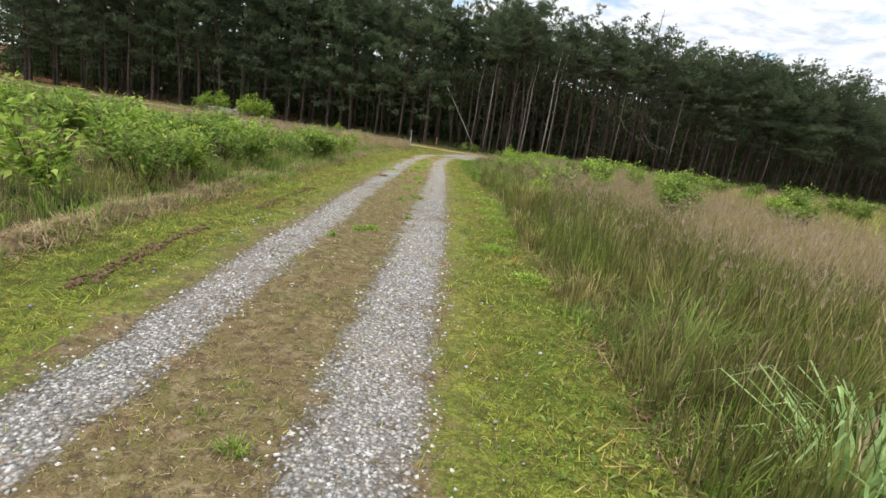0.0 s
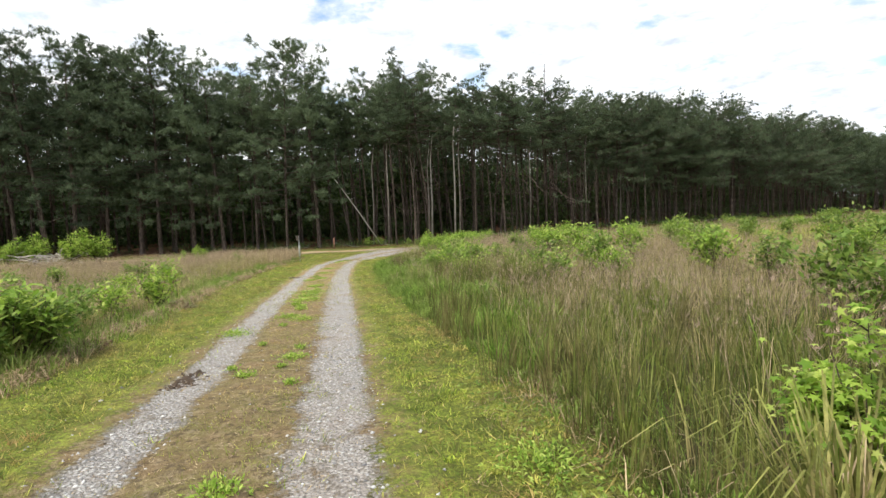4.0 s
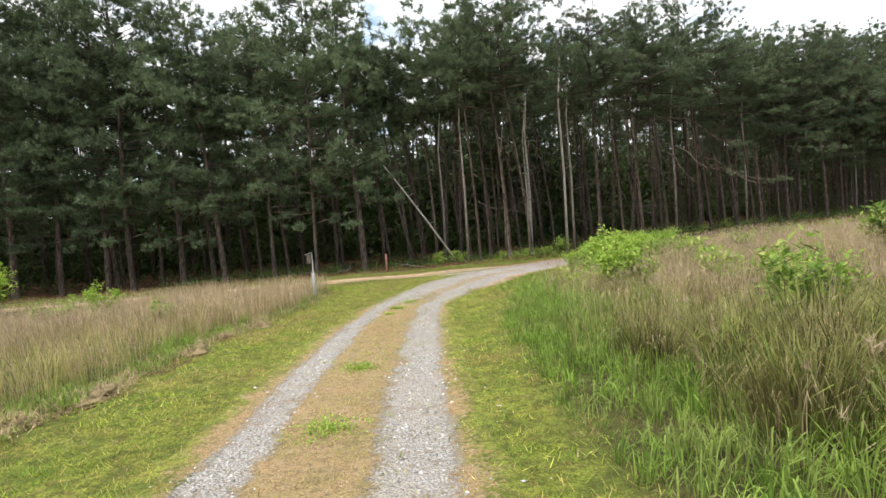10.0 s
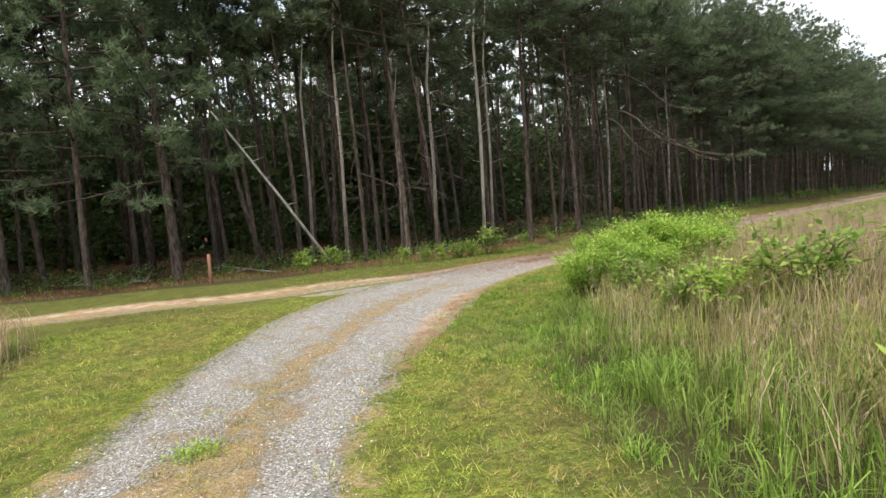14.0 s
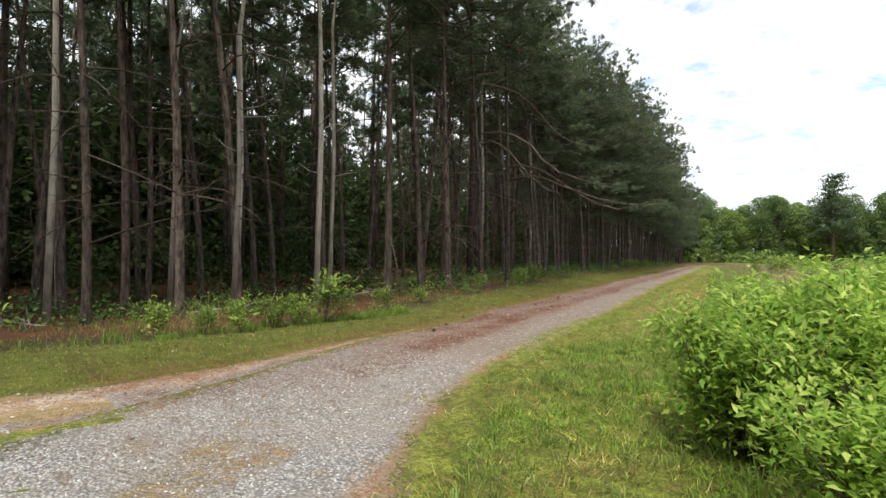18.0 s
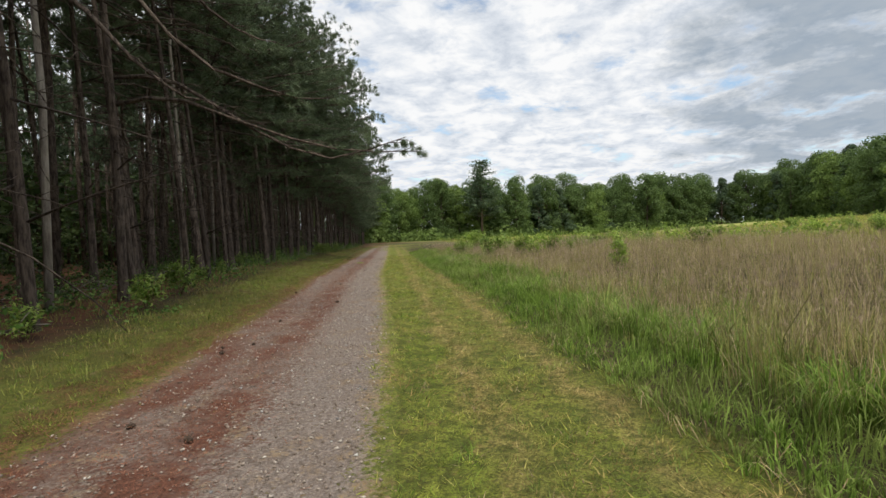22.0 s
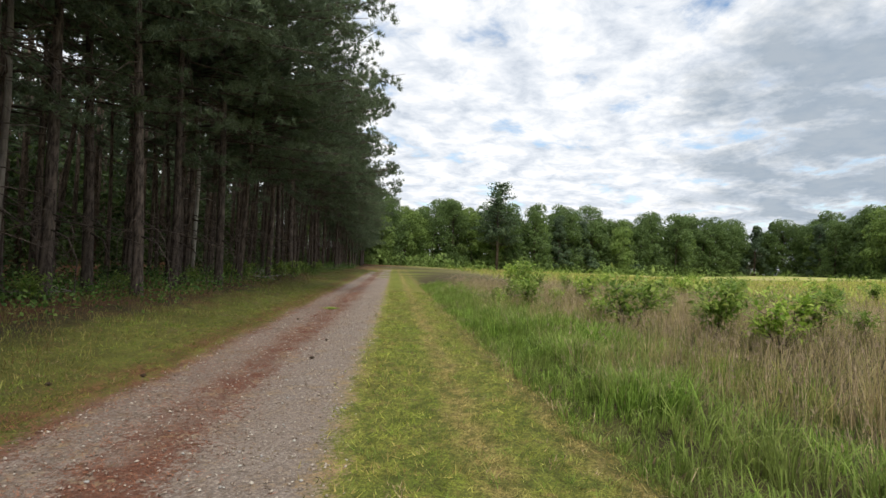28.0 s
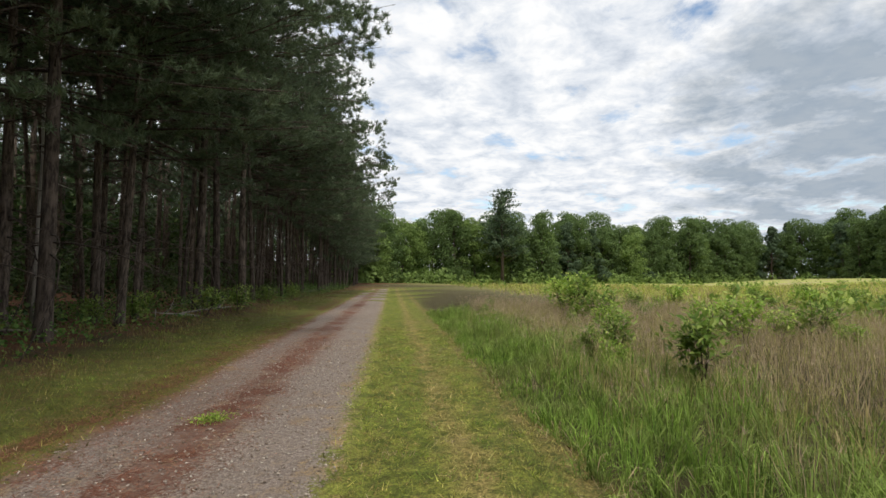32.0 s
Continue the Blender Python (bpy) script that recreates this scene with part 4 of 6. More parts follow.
far_scrub()
def white_pine():
    """A pine with open, level tiers of foliage."""
    e = thing("white_pine", "tall lone white pine above the far trees", "tree", "", (145, 86, -1.8))
    wood, P, N = [tube(np.array([[0, 0, -0.3], [0.1, 0, 8], [0, 0.2, 15], [0.2, 0.1, 20]]), [0.38, 0.3, 0.16, 0.04], 8)], [], []
    for k in range(15):
        z = 6.0 + 0.98 * k
        L0 = 1.2 + 4.6 * (1 - (k / 15.0) ** 1.6)
        for _ in range(5):
            a, L = rng.uniform(0, 6.28), L0 * rng.uniform(0.45, 1.1)
            d = np.array([math.cos(a), math.sin(a), 0.12])
            o = np.array([0, 0, z + rng.uniform(-0.3, 0.3)])
            wood.append(tube(np.stack([o, o + d * L * 0.5, o + d * L + [0, 0, 0.15 * L]]), [0.09, 0.06, 0.02], 4))
            for u in np.linspace(0.4, 1.0, max(2, int(L * 1.1))):
                m = 30
                P.append(o + d * L * u + [0, 0, 0.15 * L * u * u] + rng.normal(0, 1, (m, 3)) * [0.65, 0.65, 0.22])
                N.append(np.tile([0, 0, 1.0], (m, 1)))
    part("trunk", joined(wood), PINEBARK, e)
    part("crown", leaves(np.concatenate(P), np.concatenate(N), 0.5, 0.7), FARNEEDLE, e)


white_pine()


# ---- grasses ----
def blades(x, y, h, w, lean, seg=2, seed_head=False):
    n = len(x)
    z = ground_z(x, y) - 0.02
    base = np.stack([x, y, z], 1)
    a = rng.uniform(0, 2 * np.pi, n)
    side = np.stack([np.cos(a), np.sin(a), np.zeros(n)], 1)
    g = rng.uniform(0, 2 * np.pi, n)
    out = np.stack([np.cos(g), np.sin(g), np.zeros(n)], 1)
    h, w = h[:, None], w[:, None] if np.ndim(w) else w
    lz = lean[:, None] if np.ndim(lean) else lean
    mid = base + out * h * lz * 0.3 + [0, 0, 1] * h * 0.62
    tip = base + out * h * lz + [0, 0, 1] * h * (1 - 0.35 * lz)
    if seg == 1:
        V = np.stack([base - side * w / 2, base + side * w / 2, tip], 1).reshape(-1, 3)
        return V, np.arange(n * 3).reshape(-1, 3)
    k = 1.5 if seed_head else 0.75
    V = np.stack([base - side * w / 2, base + side * w / 2, mid - side * w * k / 2, mid + side * w * k / 2, tip], 1).reshape(-1, 3)
    i = np.arange(n)[:, None] * 5
    return V, np.concatenate([i + [0, 1, 2], i + [1, 3, 2], i + [2, 3, 4]])


def strewn(line, lo, hi, n, spread, rng_off):
    """Places along a line between two of its points."""
    d = unit(np.gradient(line, axis=0))
    nrm = np.stack([-d[:, 1], d[:, 0]], 1)
    k = rng.integers(lo, min(hi, len(line)), n)
    off = rng_off(n)
    x = line[k, 0] + nrm[k, 0] * off + rng.uniform(-spread, spread, n)
    return x, line[k, 1] + nrm[k, 1] * off + rng.uniform(-spread, spread, n)


def oval_leaves(p, out, size):
    """Drooping pointed oval leaves in four triangles."""
    n = len(p)
    d = unit(out + rng.normal(0, 0.55, (n, 3)) - [0, 0, 0.15])
    side = unit(np.cross(d, [0, 0, 1.0]) + rng.normal(0, 0.25, (n, 3)))
    L = (size * rng.uniform(0.6, 1.25, n))[:, None]
    up = unit(np.cross(side, d))
    q1, q2 = p + d * L * 0.4, p + d * L * 0.75 - up * L * 0.05
    tip = p + d * L - up * L * 0.14
    V = np.stack([p, q1 - side * L * 0.22 + up * L * 0.05, q1 + side * L * 0.22 + up * L * 0.05, q2, tip], 1).reshape(-1, 3)
    i = np.arange(n)[:, None] * 5
    return V, np.concatenate([i + [0, 1, 3], i + [0, 3, 2], i + [1, 4, 3], i + [2, 3, 4]])


def scatter(x0, x1, y0, y1, per_m2, keep):
    n = int((x1 - x0) * (y1 - y0) * per_m2)
    x, y = rng.uniform(x0, x1, n), rng.uniform(y0, y1, n)
    m = keep(x, y)
    return x[m], y[m]


def clumpy(x, y, f=1.0):
    return 0.5 + 0.5 * np.sin(x * 2.1 * f + 1.7 * np.sin(y * 1.3 * f)) * np.sin(y * 1.9 * f + 1.3 * np.sin(x * 1.1 * f))


def path_dist(x, y):
    return line_dist(x, y, [(0, 0), (-0.7, 25), (-0.5, 36), (1, 41), (3.5, 45), (9.4, 49.3), (46, 66.5)])[0]


def sward(cx, cy, per, rad, h, w, arch):
    """Tufts of bent tapering blades; every tuft has its own height, spread and lean."""
    n = len(cx)
    ht, rt = h * rng.uniform(0.6, 1.15, n), rad * rng.uniform(0.5, 1.4, n)
    wind = rng.normal(0, 0.22, (n, 2))
    i = np.repeat(np.arange(n), per)
    m = len(i)
    a, r = rng.uniform(0, 2 * np.pi, m), rt[i] * np.sqrt(rng.random(m))
    x, y = cx[i] + np.cos(a) * r, cy[i] + np.sin(a) * r
    g = a + rng.normal(0, 0.7, m)
    lean = (arch * rng.uniform(0.15, 1.0, m) ** 1.2)[:, None]
    out = np.stack([np.cos(g) + wind[i, 0] / (lean[:, 0] + 0.1), np.sin(g) + wind[i, 1] / (lean[:, 0] + 0.1), np.zeros(m)], 1)
    L = (ht[i] * rng.uniform(0.45, 1.1, m))[:, None]
    side = unit(np.stack([-np.sin(g) + rng.normal(0, 0.6, m), np.cos(g) + rng.normal(0, 0.6, m), np.zeros(m)], 1)) * (w * rng.uniform(0.6, 1.4, (m, 1)) / 2)
    up = np.array([0, 0, 1.0])
    b = np.stack([x, y, ground_z(x, y) - 0.02], 1)
    p1 = b + out * L * lean * 0.13 + up * L * 0.45
    p2 = b + out * L * lean * 0.48 + up * L * (0.82 - 0.12 * lean)
    tip = b + out * L * lean + up * L * (1.0 - 0.5 * lean)
    V = np.stack([b - side * 0.8, b + side * 0.8, p1 - side, p1 + side, p2 - side * 0.7, p2 + side * 0.7, tip], 1).reshape(-1, 3)
    k = np.arange(m)[:, None] * 7
    return V, np.concatenate([k + [0, 1, 2], k + [1, 3, 2], k + [2, 3, 4], k + [3, 5, 4], k + [4, 5, 6]])


def field_grass():
    boxes = [(-8, 9, -3, 20), (-8, 9, 20, 47), (0, 56, 38, 72)]

    def pick(per, keep):
        xs = [scatter(*b, per, keep) for b in boxes[:2]] + [scatter(*boxes[2], per, lambda x, y: keep(x, y) & ~((x < 9) & (y < 47)))]
        return np.concatenate([a for a, _ in xs]), np.concatenate([b for _, b in xs])

    def near(x, y):
        e = edge_dist(x, y)
        return (e > -0.05 - 0.25 * clumpy(x, y, 1.3) * rng.random(len(x)) ** 1.5) & (e < 3.4) & (wood_depth(x, y) < -2.5) & (rng.random(len(x)) < (7.6 - path_dist(x, y)) / 3.2)

    def reach_green(x, y):
        """How far the lush grass reaches from the mown edge."""
        return (0.5 + 1.0 * clumpy(x, y, 0.5)) * np.where(x > 9, 1.3 + 1.1 * ease((x - 17) / 10), np.where((y > 18) & (x > 0), np.where((y > 32) & (y < 41), 2.3, np.where(y < 31, 2.0, 1.3)), np.where((y > 15) & (x > 0), 1.3, np.where(x < 0, 0.6, 0.4))))

    def lush(x, y):
        return near(x, y) & (rng.random(len(x)) < np.clip(1.3 - edge_dist(x, y) / reach_green(x, y), 0.05, 1))
    x, y = pick(34, lush)
    e = edge_dist(x, y)
    h = 0.5 * np.clip(0.45 + e * 0.6, 0.35, 1.05) * (0.65 + 0.6 * clumpy(x, y))
    stuff("tall_grass", sward(x, y, 15, 0.09, h, 0.009, 0.95), GREEN, "lush green uncut grass along the mown verge", "grass")
    x, y = pick(330, near)
    stuff("bottom_grass", blades(x, y, rng.uniform(0.08, 0.3, len(x)) * (0.5 + 0.8 * clumpy(x, y, 0.8)), rng.uniform(0.006, 0.013, len(x)), rng.uniform(0.3, 1.2, len(x)), 1), GREEN, "short dark green grass between the taller tufts", "grass")

    def stems(x, y):
        e = edge_dist(x, y)
        return near(x, y) & (rng.random(len(x)) < np.where((x > 0) & (x < 3.8) & (y > 26.8) & (y < 31.2) | (x > 0) & (y < 19), 0.45, 1.0)) & (rng.random(len(x)) < np.clip((e - 0.05) / reach_green(x, y), 0, 1) ** 2 * np.where((y < 13) & (x > 0), 0.5, 1))
    x, y = pick(17, stems)
    tall = np.where((x > 1) & (x < 15) & (y > 33), 1.3, np.where(x > 9, 0.85, np.where((x < -3) & (y > 28), 1.2, np.where(x < -3, 0.7, 1.0))))
    stuff("field_grass", sward(x, y, 13, 0.11, 0.68 * (0.65 + 0.45 * clumpy(x, y, 0.6)) * tall, 0.0055, 0.7), MIXED, "olive and straw flowering grass in tufts", "grass")
    x, y = scatter(0.5, 9, 0, 38, 24, lambda x, y: near(x, y) & (rng.random(len(x)) < np.where(y < 18.5, np.clip((19.5 - y) / 5, 0.5, 0.95), np.clip((edge_dist(x, y) - 0.7) / 0.8, 0, 1) * (0.25 + 0.6 * clumpy(x, y, 0.45)))))
    stuff("rush_grass", sward(x, y, 18, 0.07, 0.72 * (0.7 + 0.35 * clumpy(x, y, 0.6)), 0.0065, 0.4), OLIVE, "dense olive-green rushes along the verge", "grass")
    x, y = pick(13, lambda x, y: stems(x, y) & (rng.random(len(x)) < np.where(y < 13, 0.45, np.where(x > 9, 0.8, 1.0))))
    stuff("dry_grass", sward(x, y, 12, 0.12, 0.78 * (0.65 + 0.4 * clumpy(x, y, 0.6)) * np.where((x > 1) & (x < 15) & (y > 33), 1.1, np.where(x > 9, 0.8, np.where((x < -3) & (y < 28), 0.7, 1.0))), 0.0045, 0.6), STRAW, "pale dry grass stalks in loose tufts", "grass")

    def middle(x, y):
        e = edge_dist(x, y)
        rim = np.minimum(np.minimum(x + 24, 62 - x), np.minimum(y - 2, 75 - y))
        return (e > 2.2 + rng.random(len(x))) & (rng.random(len(x)) < np.minimum((19 - e) / 8, rim / 7)) & (wood_depth(x, y) < -2.5)
    x, y = scatter(-24, 62, 2, 75, 72, middle)
    h = rng.uniform(0.4, 0.75, len(x)) * (0.65 + 0.5 * clumpy(x, y, 0.6))
    stuff("meadow_grass", blades(x, y, h, rng.uniform(0.006, 0.015, len(x)), rng.uniform(0.05, 0.6, len(x)), 1), MIXED, "olive and straw field grass", "grass")
    x, y = scatter(-24, 62, 2, 75, 72, middle)
    h = rng.uniform(0.5, 0.85, len(x)) * (0.65 + 0.45 * clumpy(x, y, 0.6)) * np.where((x < -4) & (y > 28) | (x > 1) & (x < 15) & (y > 33), 1.35, np.where(x < -3, 0.75, 1.0))
    stuff("seed_grass", blades(x, y, h, rng.uniform(0.005, 0.012, len(x)), rng.uniform(0.05, 0.5, len(x)), 1), STRAW, "pinkish dry seeding grass across the field", "grass")

    def distant(x, y):
        e = edge_dist(x, y)
        return (rng.random(len(x)) < (e - 8) / 9) & (wood_depth(x, y) < -2.5) & ~((x < -24) & (y < 0))
    x, y = scatter(-60, 130, -40, 105, 5.5, distant)
    h = rng.uniform(0.35, 0.75, len(x))
    stuff("far_meadow_grass", blades(x, y, h, rng.uniform(0.06, 0.14, len(x)), rng.uniform(0.1, 0.6, len(x)), 1), FARGRASS, "yellow-green and brown grass far across the field", "grass")


def mown_grass():
    def keep(x, y):
        e = edge_dist(x, y)
        r = on_road(x, y)
        return (e < 0.1) & (r > 0.02 - 0.42 * rng.random(len(x)) ** 1.5) & (path_dist(x, y) < 7.5) & (rng.random(len(x)) < (0.55 + 0.6 * clumpy(x, y, 1.6)) * np.where(((x - B0[0]) * BN[0] + (y - B0[1]) * BN[1] > 3.7) & (x > 30), 0.4, 1.0)) & ~((np.abs(x + 2.46) < 0.06) & (y < 10))
    x, y = scatter(-9, 6, 1.5, 46, 760, keep)
    x2, y2 = scatter(-9, 46, 46, 72, 560, keep)
    x, y = np.concatenate([x, x2]), np.concatenate([y, y2])
    h = rng.uniform(0.03, 0.115, len(x)) * (0.45 + 0.95 * clumpy(x, y, 2.3))
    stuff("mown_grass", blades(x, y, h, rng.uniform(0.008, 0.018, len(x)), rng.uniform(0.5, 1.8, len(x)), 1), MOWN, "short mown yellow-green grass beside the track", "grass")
    # tufts between the ruts, thickest where the strip is green
    x, y = strewn(RA, 46, 220, 6500, 0.1, lambda n: rng.normal(0, 0.25, n))
    m = rng.random(len(x)) < (0.25 + 0.75 * clumpy(x, y, 1.1)) * np.where(y > 26, 0.6, 1.0)
    stuff("strip_grass", sward(x[m], y[m], 9, 0.05, 0.062, 0.006, 1.2), VERGE, "short green and brown grass tufts between the ruts", "grass")
    x, y = scatter(0.45, 1.35, 2.0, 13.5, 420, lambda x, y: (edge_dist(x, y) < 0.05) & (rng.random(len(x)) < np.clip((x - 0.35) / 0.5, 0, 1) * (0.15 + 0.85 * clumpy(x, y, 1.4))))
    p = np.stack([x, y, ground_z(x, y) + rng.uniform(0.015, 0.05, len(x))], 1)
    stuff("ground_cover", oval_leaves(p, rng.normal(0, 1, (len(x), 3)) * [1, 1, 0.2] + [0, 0, 0.25], np.full(len(x), 0.045)), SHRUB, "low broad-leaved weeds along the foot of the rushes", "plants")
    # dead stubble and brown tufts of the strip where the walk begins
    x, y = strewn(RA, 48, 118, 3400, 0.1, lambda n: rng.normal(0, 0.3, n))
    stuff("strip_stubble", sward(x, y, 8, 0.04, 0.045, 0.005, 1.5), TURF, "brown worn grass stubble between the ruts", "grass")
    # coarser cut tufts where the camera passes close
    x, y = scatter(-3.6, 1.4, 1.4, 17, 105, lambda x, y: (edge_dist(x, y) < 0.0) & (on_road(x, y) > -0.15 * rng.random(len(x))) & (rng.random(len(x)) < 0.35 + 0.65 * clumpy(x, y, 2.1)) & ~((np.abs(x + 2.46) < 0.06) & (y < 10)))
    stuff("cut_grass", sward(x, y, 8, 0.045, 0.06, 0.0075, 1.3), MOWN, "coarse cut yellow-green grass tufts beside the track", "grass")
    # sparse turf between the ruts
    k = rng.integers(44, len(RA), 30000)
    x, y = RA[k, 0] + rng.normal(0, 0.26, len(k)), RA[k, 1] + rng.uniform(-0.15, 0.15, len(k))
    h = rng.uniform(0.02, 0.06, len(x))
    stuff("turf", blades(x, y, h, rng.uniform(0.005, 0.011, len(x)), rng.uniform(0.3, 1.2, len(x)), 1), TURF, "thin worn brownish turf between the ruts", "grass")


def mown_tufts():
    """Cut tufts that stand out of the verge."""
    def keep(x, y):
        return (edge_dist(x, y) < 0.0) & (on_road(x, y) > 0.0 - 0.25 * rng.random(len(x)) ** 2) & (path_dist(x, y) < 4.2) & (rng.random(len(x)) < 0.3 + 0.8 * clumpy(x, y, 1.9))
    a, b = scatter(-6, 6, 1.5, 46, 42, keep), scatter(-4, 46, 46, 70, 34, keep)
    cx, cy = np.concatenate([a[0], b[0]]), np.concatenate([a[1], b[1]])
    k = strewn(RA, 50, 215, 3200, 0.1, lambda n: rng.normal(0, 0.3, n))
    cx, cy = np.repeat(np.concatenate([cx, k[0]]), 11), np.repeat(np.concatenate([cy, k[1]]), 11)
    r = rng.normal(0, 0.028, (2, len(cx)))
    h = rng.uniform(0.03, 0.085, len(cx)) * np.repeat(rng.uniform(0.5, 1.3, len(cx) // 11), 11)
    stuff("mown_tufts", blades(cx + r[0], cy + r[1], h + 0.02, rng.uniform(0.006, 0.013, len(cx)), rng.uniform(0.3, 1.5, len(cx)), 1), MOWN, "cut tufts of yellow-green grass in the verge", "grass")
    x, y = scatter(-6, 3.5, 1.5, 46, 300, lambda x, y: (np.abs(edge_dist(x, y) - 0.05) < 0.22) & (path_dist(x, y) < 6) & ((y < 13) | (x < 0)))
    x2, y2 = scatter(9, 46, 40, 66, 110, lambda x, y: (np.abs(edge_dist(x, y) - 0.05) < 0.2) & (wood_depth(x, y) < -3) & (rng.random(len(x)) < clumpy(x, y, 0.8)))
    x, y = np.concatenate([x, x2]), np.concatenate([y, y2])
    stuff("thatch", blades(x, y, rng.uniform(0.06, 0.26, len(x)), rng.uniform(0.004, 0.009, len(x)), rng.uniform(0.6, 1.9, len(x)), 2), HAY, "dead brown thatch along the mowing edge", "grass")
    x, y = scatter(-10, -4.05, 36, 46.2, 170, lambda x, y: (edge_dist(x, y) > 0.1) & (rng.random(len(x)) < 0.4 + 0.6 * clumpy(x, y, 0.7)))
    stuff("pink_grass", blades(x, y, rng.uniform(0.55, 0.95, len(x)), rng.uniform(0.004, 0.008, len(x)), rng.uniform(0.1, 0.5, len(x)), seed_head=True), STRAW, "tall pinkish seeding grass beside the nest box", "grass")


def far_shrubs():
    """Low bright bushes dotted over the far field."""
    P, N = [], []
    for _ in range(420):
        x, y = rng.uniform(38, 150), rng.uniform(-30, 95)
        if edge_dist(x, y)[0] < 8 or wood_depth(x, y)[0] > -4:
            continue
        m, r = 26, rng.uniform(0.3, 0.75)
        d = unit(rng.normal(0, 1, (m, 3)))
        P.append(np.array([x, y, float(ground_z(x, y)) + r * 0.9]) + d * r * rng.uniform(0.6, 1.0, (m, 1)))
        N.append(d)
    stuff("far_shrubs", leaves(np.concatenate(P), np.concatenate(N), 0.3, 0.6), SHRUB, "green low shrubs dotted over the far field", "plants")


def low_growth():
    """Ferny green growth among the first trunks."""
    P, Z = [], []
    for _ in range(1500):
        q, nrm = along(WOOD_EDGE, rng.uniform(55, L_EDGE - 50))
        p = q + nrm * rng.uniform(-1.2, 4.5)
        hi = rng.uniform(0.12, 0.55)
        P.append(np.array([p[0], p[1], float(ground_z(p[0], p[1])) + hi * 0.6]) + rng.normal(0, 1, (24, 3)) * [0.22, 0.22, hi * 0.35])
    P = np.concatenate(P)
    P[:, 2] = np.maximum(P[:, 2], ground_z(P[:, 0], P[:, 1]) + 0.03)
    stuff("low_growth", leaves(P, np.tile([0, 0, 1.0], (len(P), 1)), 0.085), UNDER, "low green leafy growth among the first trunks", "plants")


def turf_clumps():
    """Coarser clumps and dead tussocks that the mower left."""
    def keep(x, y):
        return (edge_dist(x, y) < 0.0) & (on_road(x, y) > 0.02) & (path_dist(x, y) < 7.0)
    for name, per, mat, label, hi in (("turf_clumps", 24, GREEN, "small green grass clumps in the mown verge", 0.12), ("dead_turf", 8, HAY, "small dead straw tussocks in the mown verge", 0.10),
                                      ("olive_turf", 9, OLIVE, "dark olive grass clumps in the mown verge", 0.11)):
        cs = [scatter(-6, 6, 1.5, 46, per, keep), scatter(-8, 46, 46, 70, per * 0.8, keep)]
        cx, cy = np.concatenate([c[0] for c in cs]), np.concatenate([c[1] for c in cs])
        m = rng.random(len(cx)) < 0.2 + 0.9 * clumpy(cx + len(name), cy, 0.9)
        cx, cy = np.repeat(cx[m], 15), np.repeat(cy[m], 15)
        r = rng.normal(0, 0.04, (2, len(cx))) * rng.uniform(0.6, 1.6, len(cx))
        stuff(name, blades(cx + r[0], cy + r[1], rng.uniform(0.04, hi, len(cx)), rng.uniform(0.006, 0.011, len(cx)), rng.uniform(0.3, 1.3, len(cx)), 1), mat, label, "grass")


def plumes():
    """Fluffy seed heads over the field grass."""
    def keep(x, y):
        e = edge_dist(x, y)
        return (e > 0.5) & (e < 9) & (wood_depth(x, y) < -2.5) & (rng.random(len(x)) < np.clip(e / 2.5, 0.1, 1) * clumpy(x + 3, y, 0.35))
    x1, y1 = scatter(-13, 12, 1, 46, 42, keep)
    x2, y2 = scatter(9, 56, 38, 66, 30, keep)
    x, y = np.concatenate([x1, x2]), np.concatenate([y1, y2])
    h = rng.uniform(0.45, 0.85, len(x)) * np.where((x < -3) & (y < 28), 0.7, 0.95)
    top = np.stack([x, y, ground_z(x, y) + h], 1)
    g = rng.uniform(0, 6.28, len(x))
    lean = np.stack([np.cos(g) * 0.5, np.sin(g) * 0.5, np.ones(len(x))], 1)
    heads = tufts(top, unit(lean), 9, 0.06, 0.0055, 0.3)
    stalk = np.stack([top - lean * h[:, None] * 0.55 - [0.002, 0, 0], top - lean * h[:, None] * 0.55 + [0.002, 0, 0], top + lean * 0.03], 1).reshape(-1, 3)
    stuff("seed_plumes", joined([heads, (stalk, np.arange(len(stalk)).reshape(-1, 3))]), PLUME, "fluffy tan seed heads above the field grass", "grass")


turf_clumps()
plumes()
far_shrubs()
low_growth()


def verge_weeds():
    """Soft low growth between the verge and the first trunks."""
    n = 110000
    t = rng.uniform(18, L_EDGE - 60, n)
    p = np.array(WOOD_EDGE, float)
    c = np.concatenate([[0], np.cumsum(np.linalg.norm(np.diff(p, axis=0), axis=1))])
    x, y = np.interp(t, c, p[:, 0]), np.interp(t, c, p[:, 1])
    x2, y2 = np.interp(t + 0.5, c, p[:, 0]), np.interp(t + 0.5, c, p[:, 1])
    d = unit(np.stack([x2 - x, y2 - y], 1))
    o = rng.uniform(-2.6, 1.5, n)
    x, y = x - d[:, 1] * o, y + d[:, 0] * o
    m = rng.random(n) < (0.25 + 0.75 * clumpy(x, y, 0.7)) * np.clip(1.4 - np.abs(o + 0.8) / 2, 0, 1)
    x, y = x[m], y[m]
    h = rng.uniform(0.05, 0.24, len(x)) * (0.35 + 0.9 * clumpy(x, y, 0.9))
    stuff("verge_growth", blades(x, y, h, rng.uniform(0.006, 0.012, len(x)), rng.uniform(0.3, 1.1, len(x)), 2), VERGE, "soft green low growth at the foot of the pines", "plants")


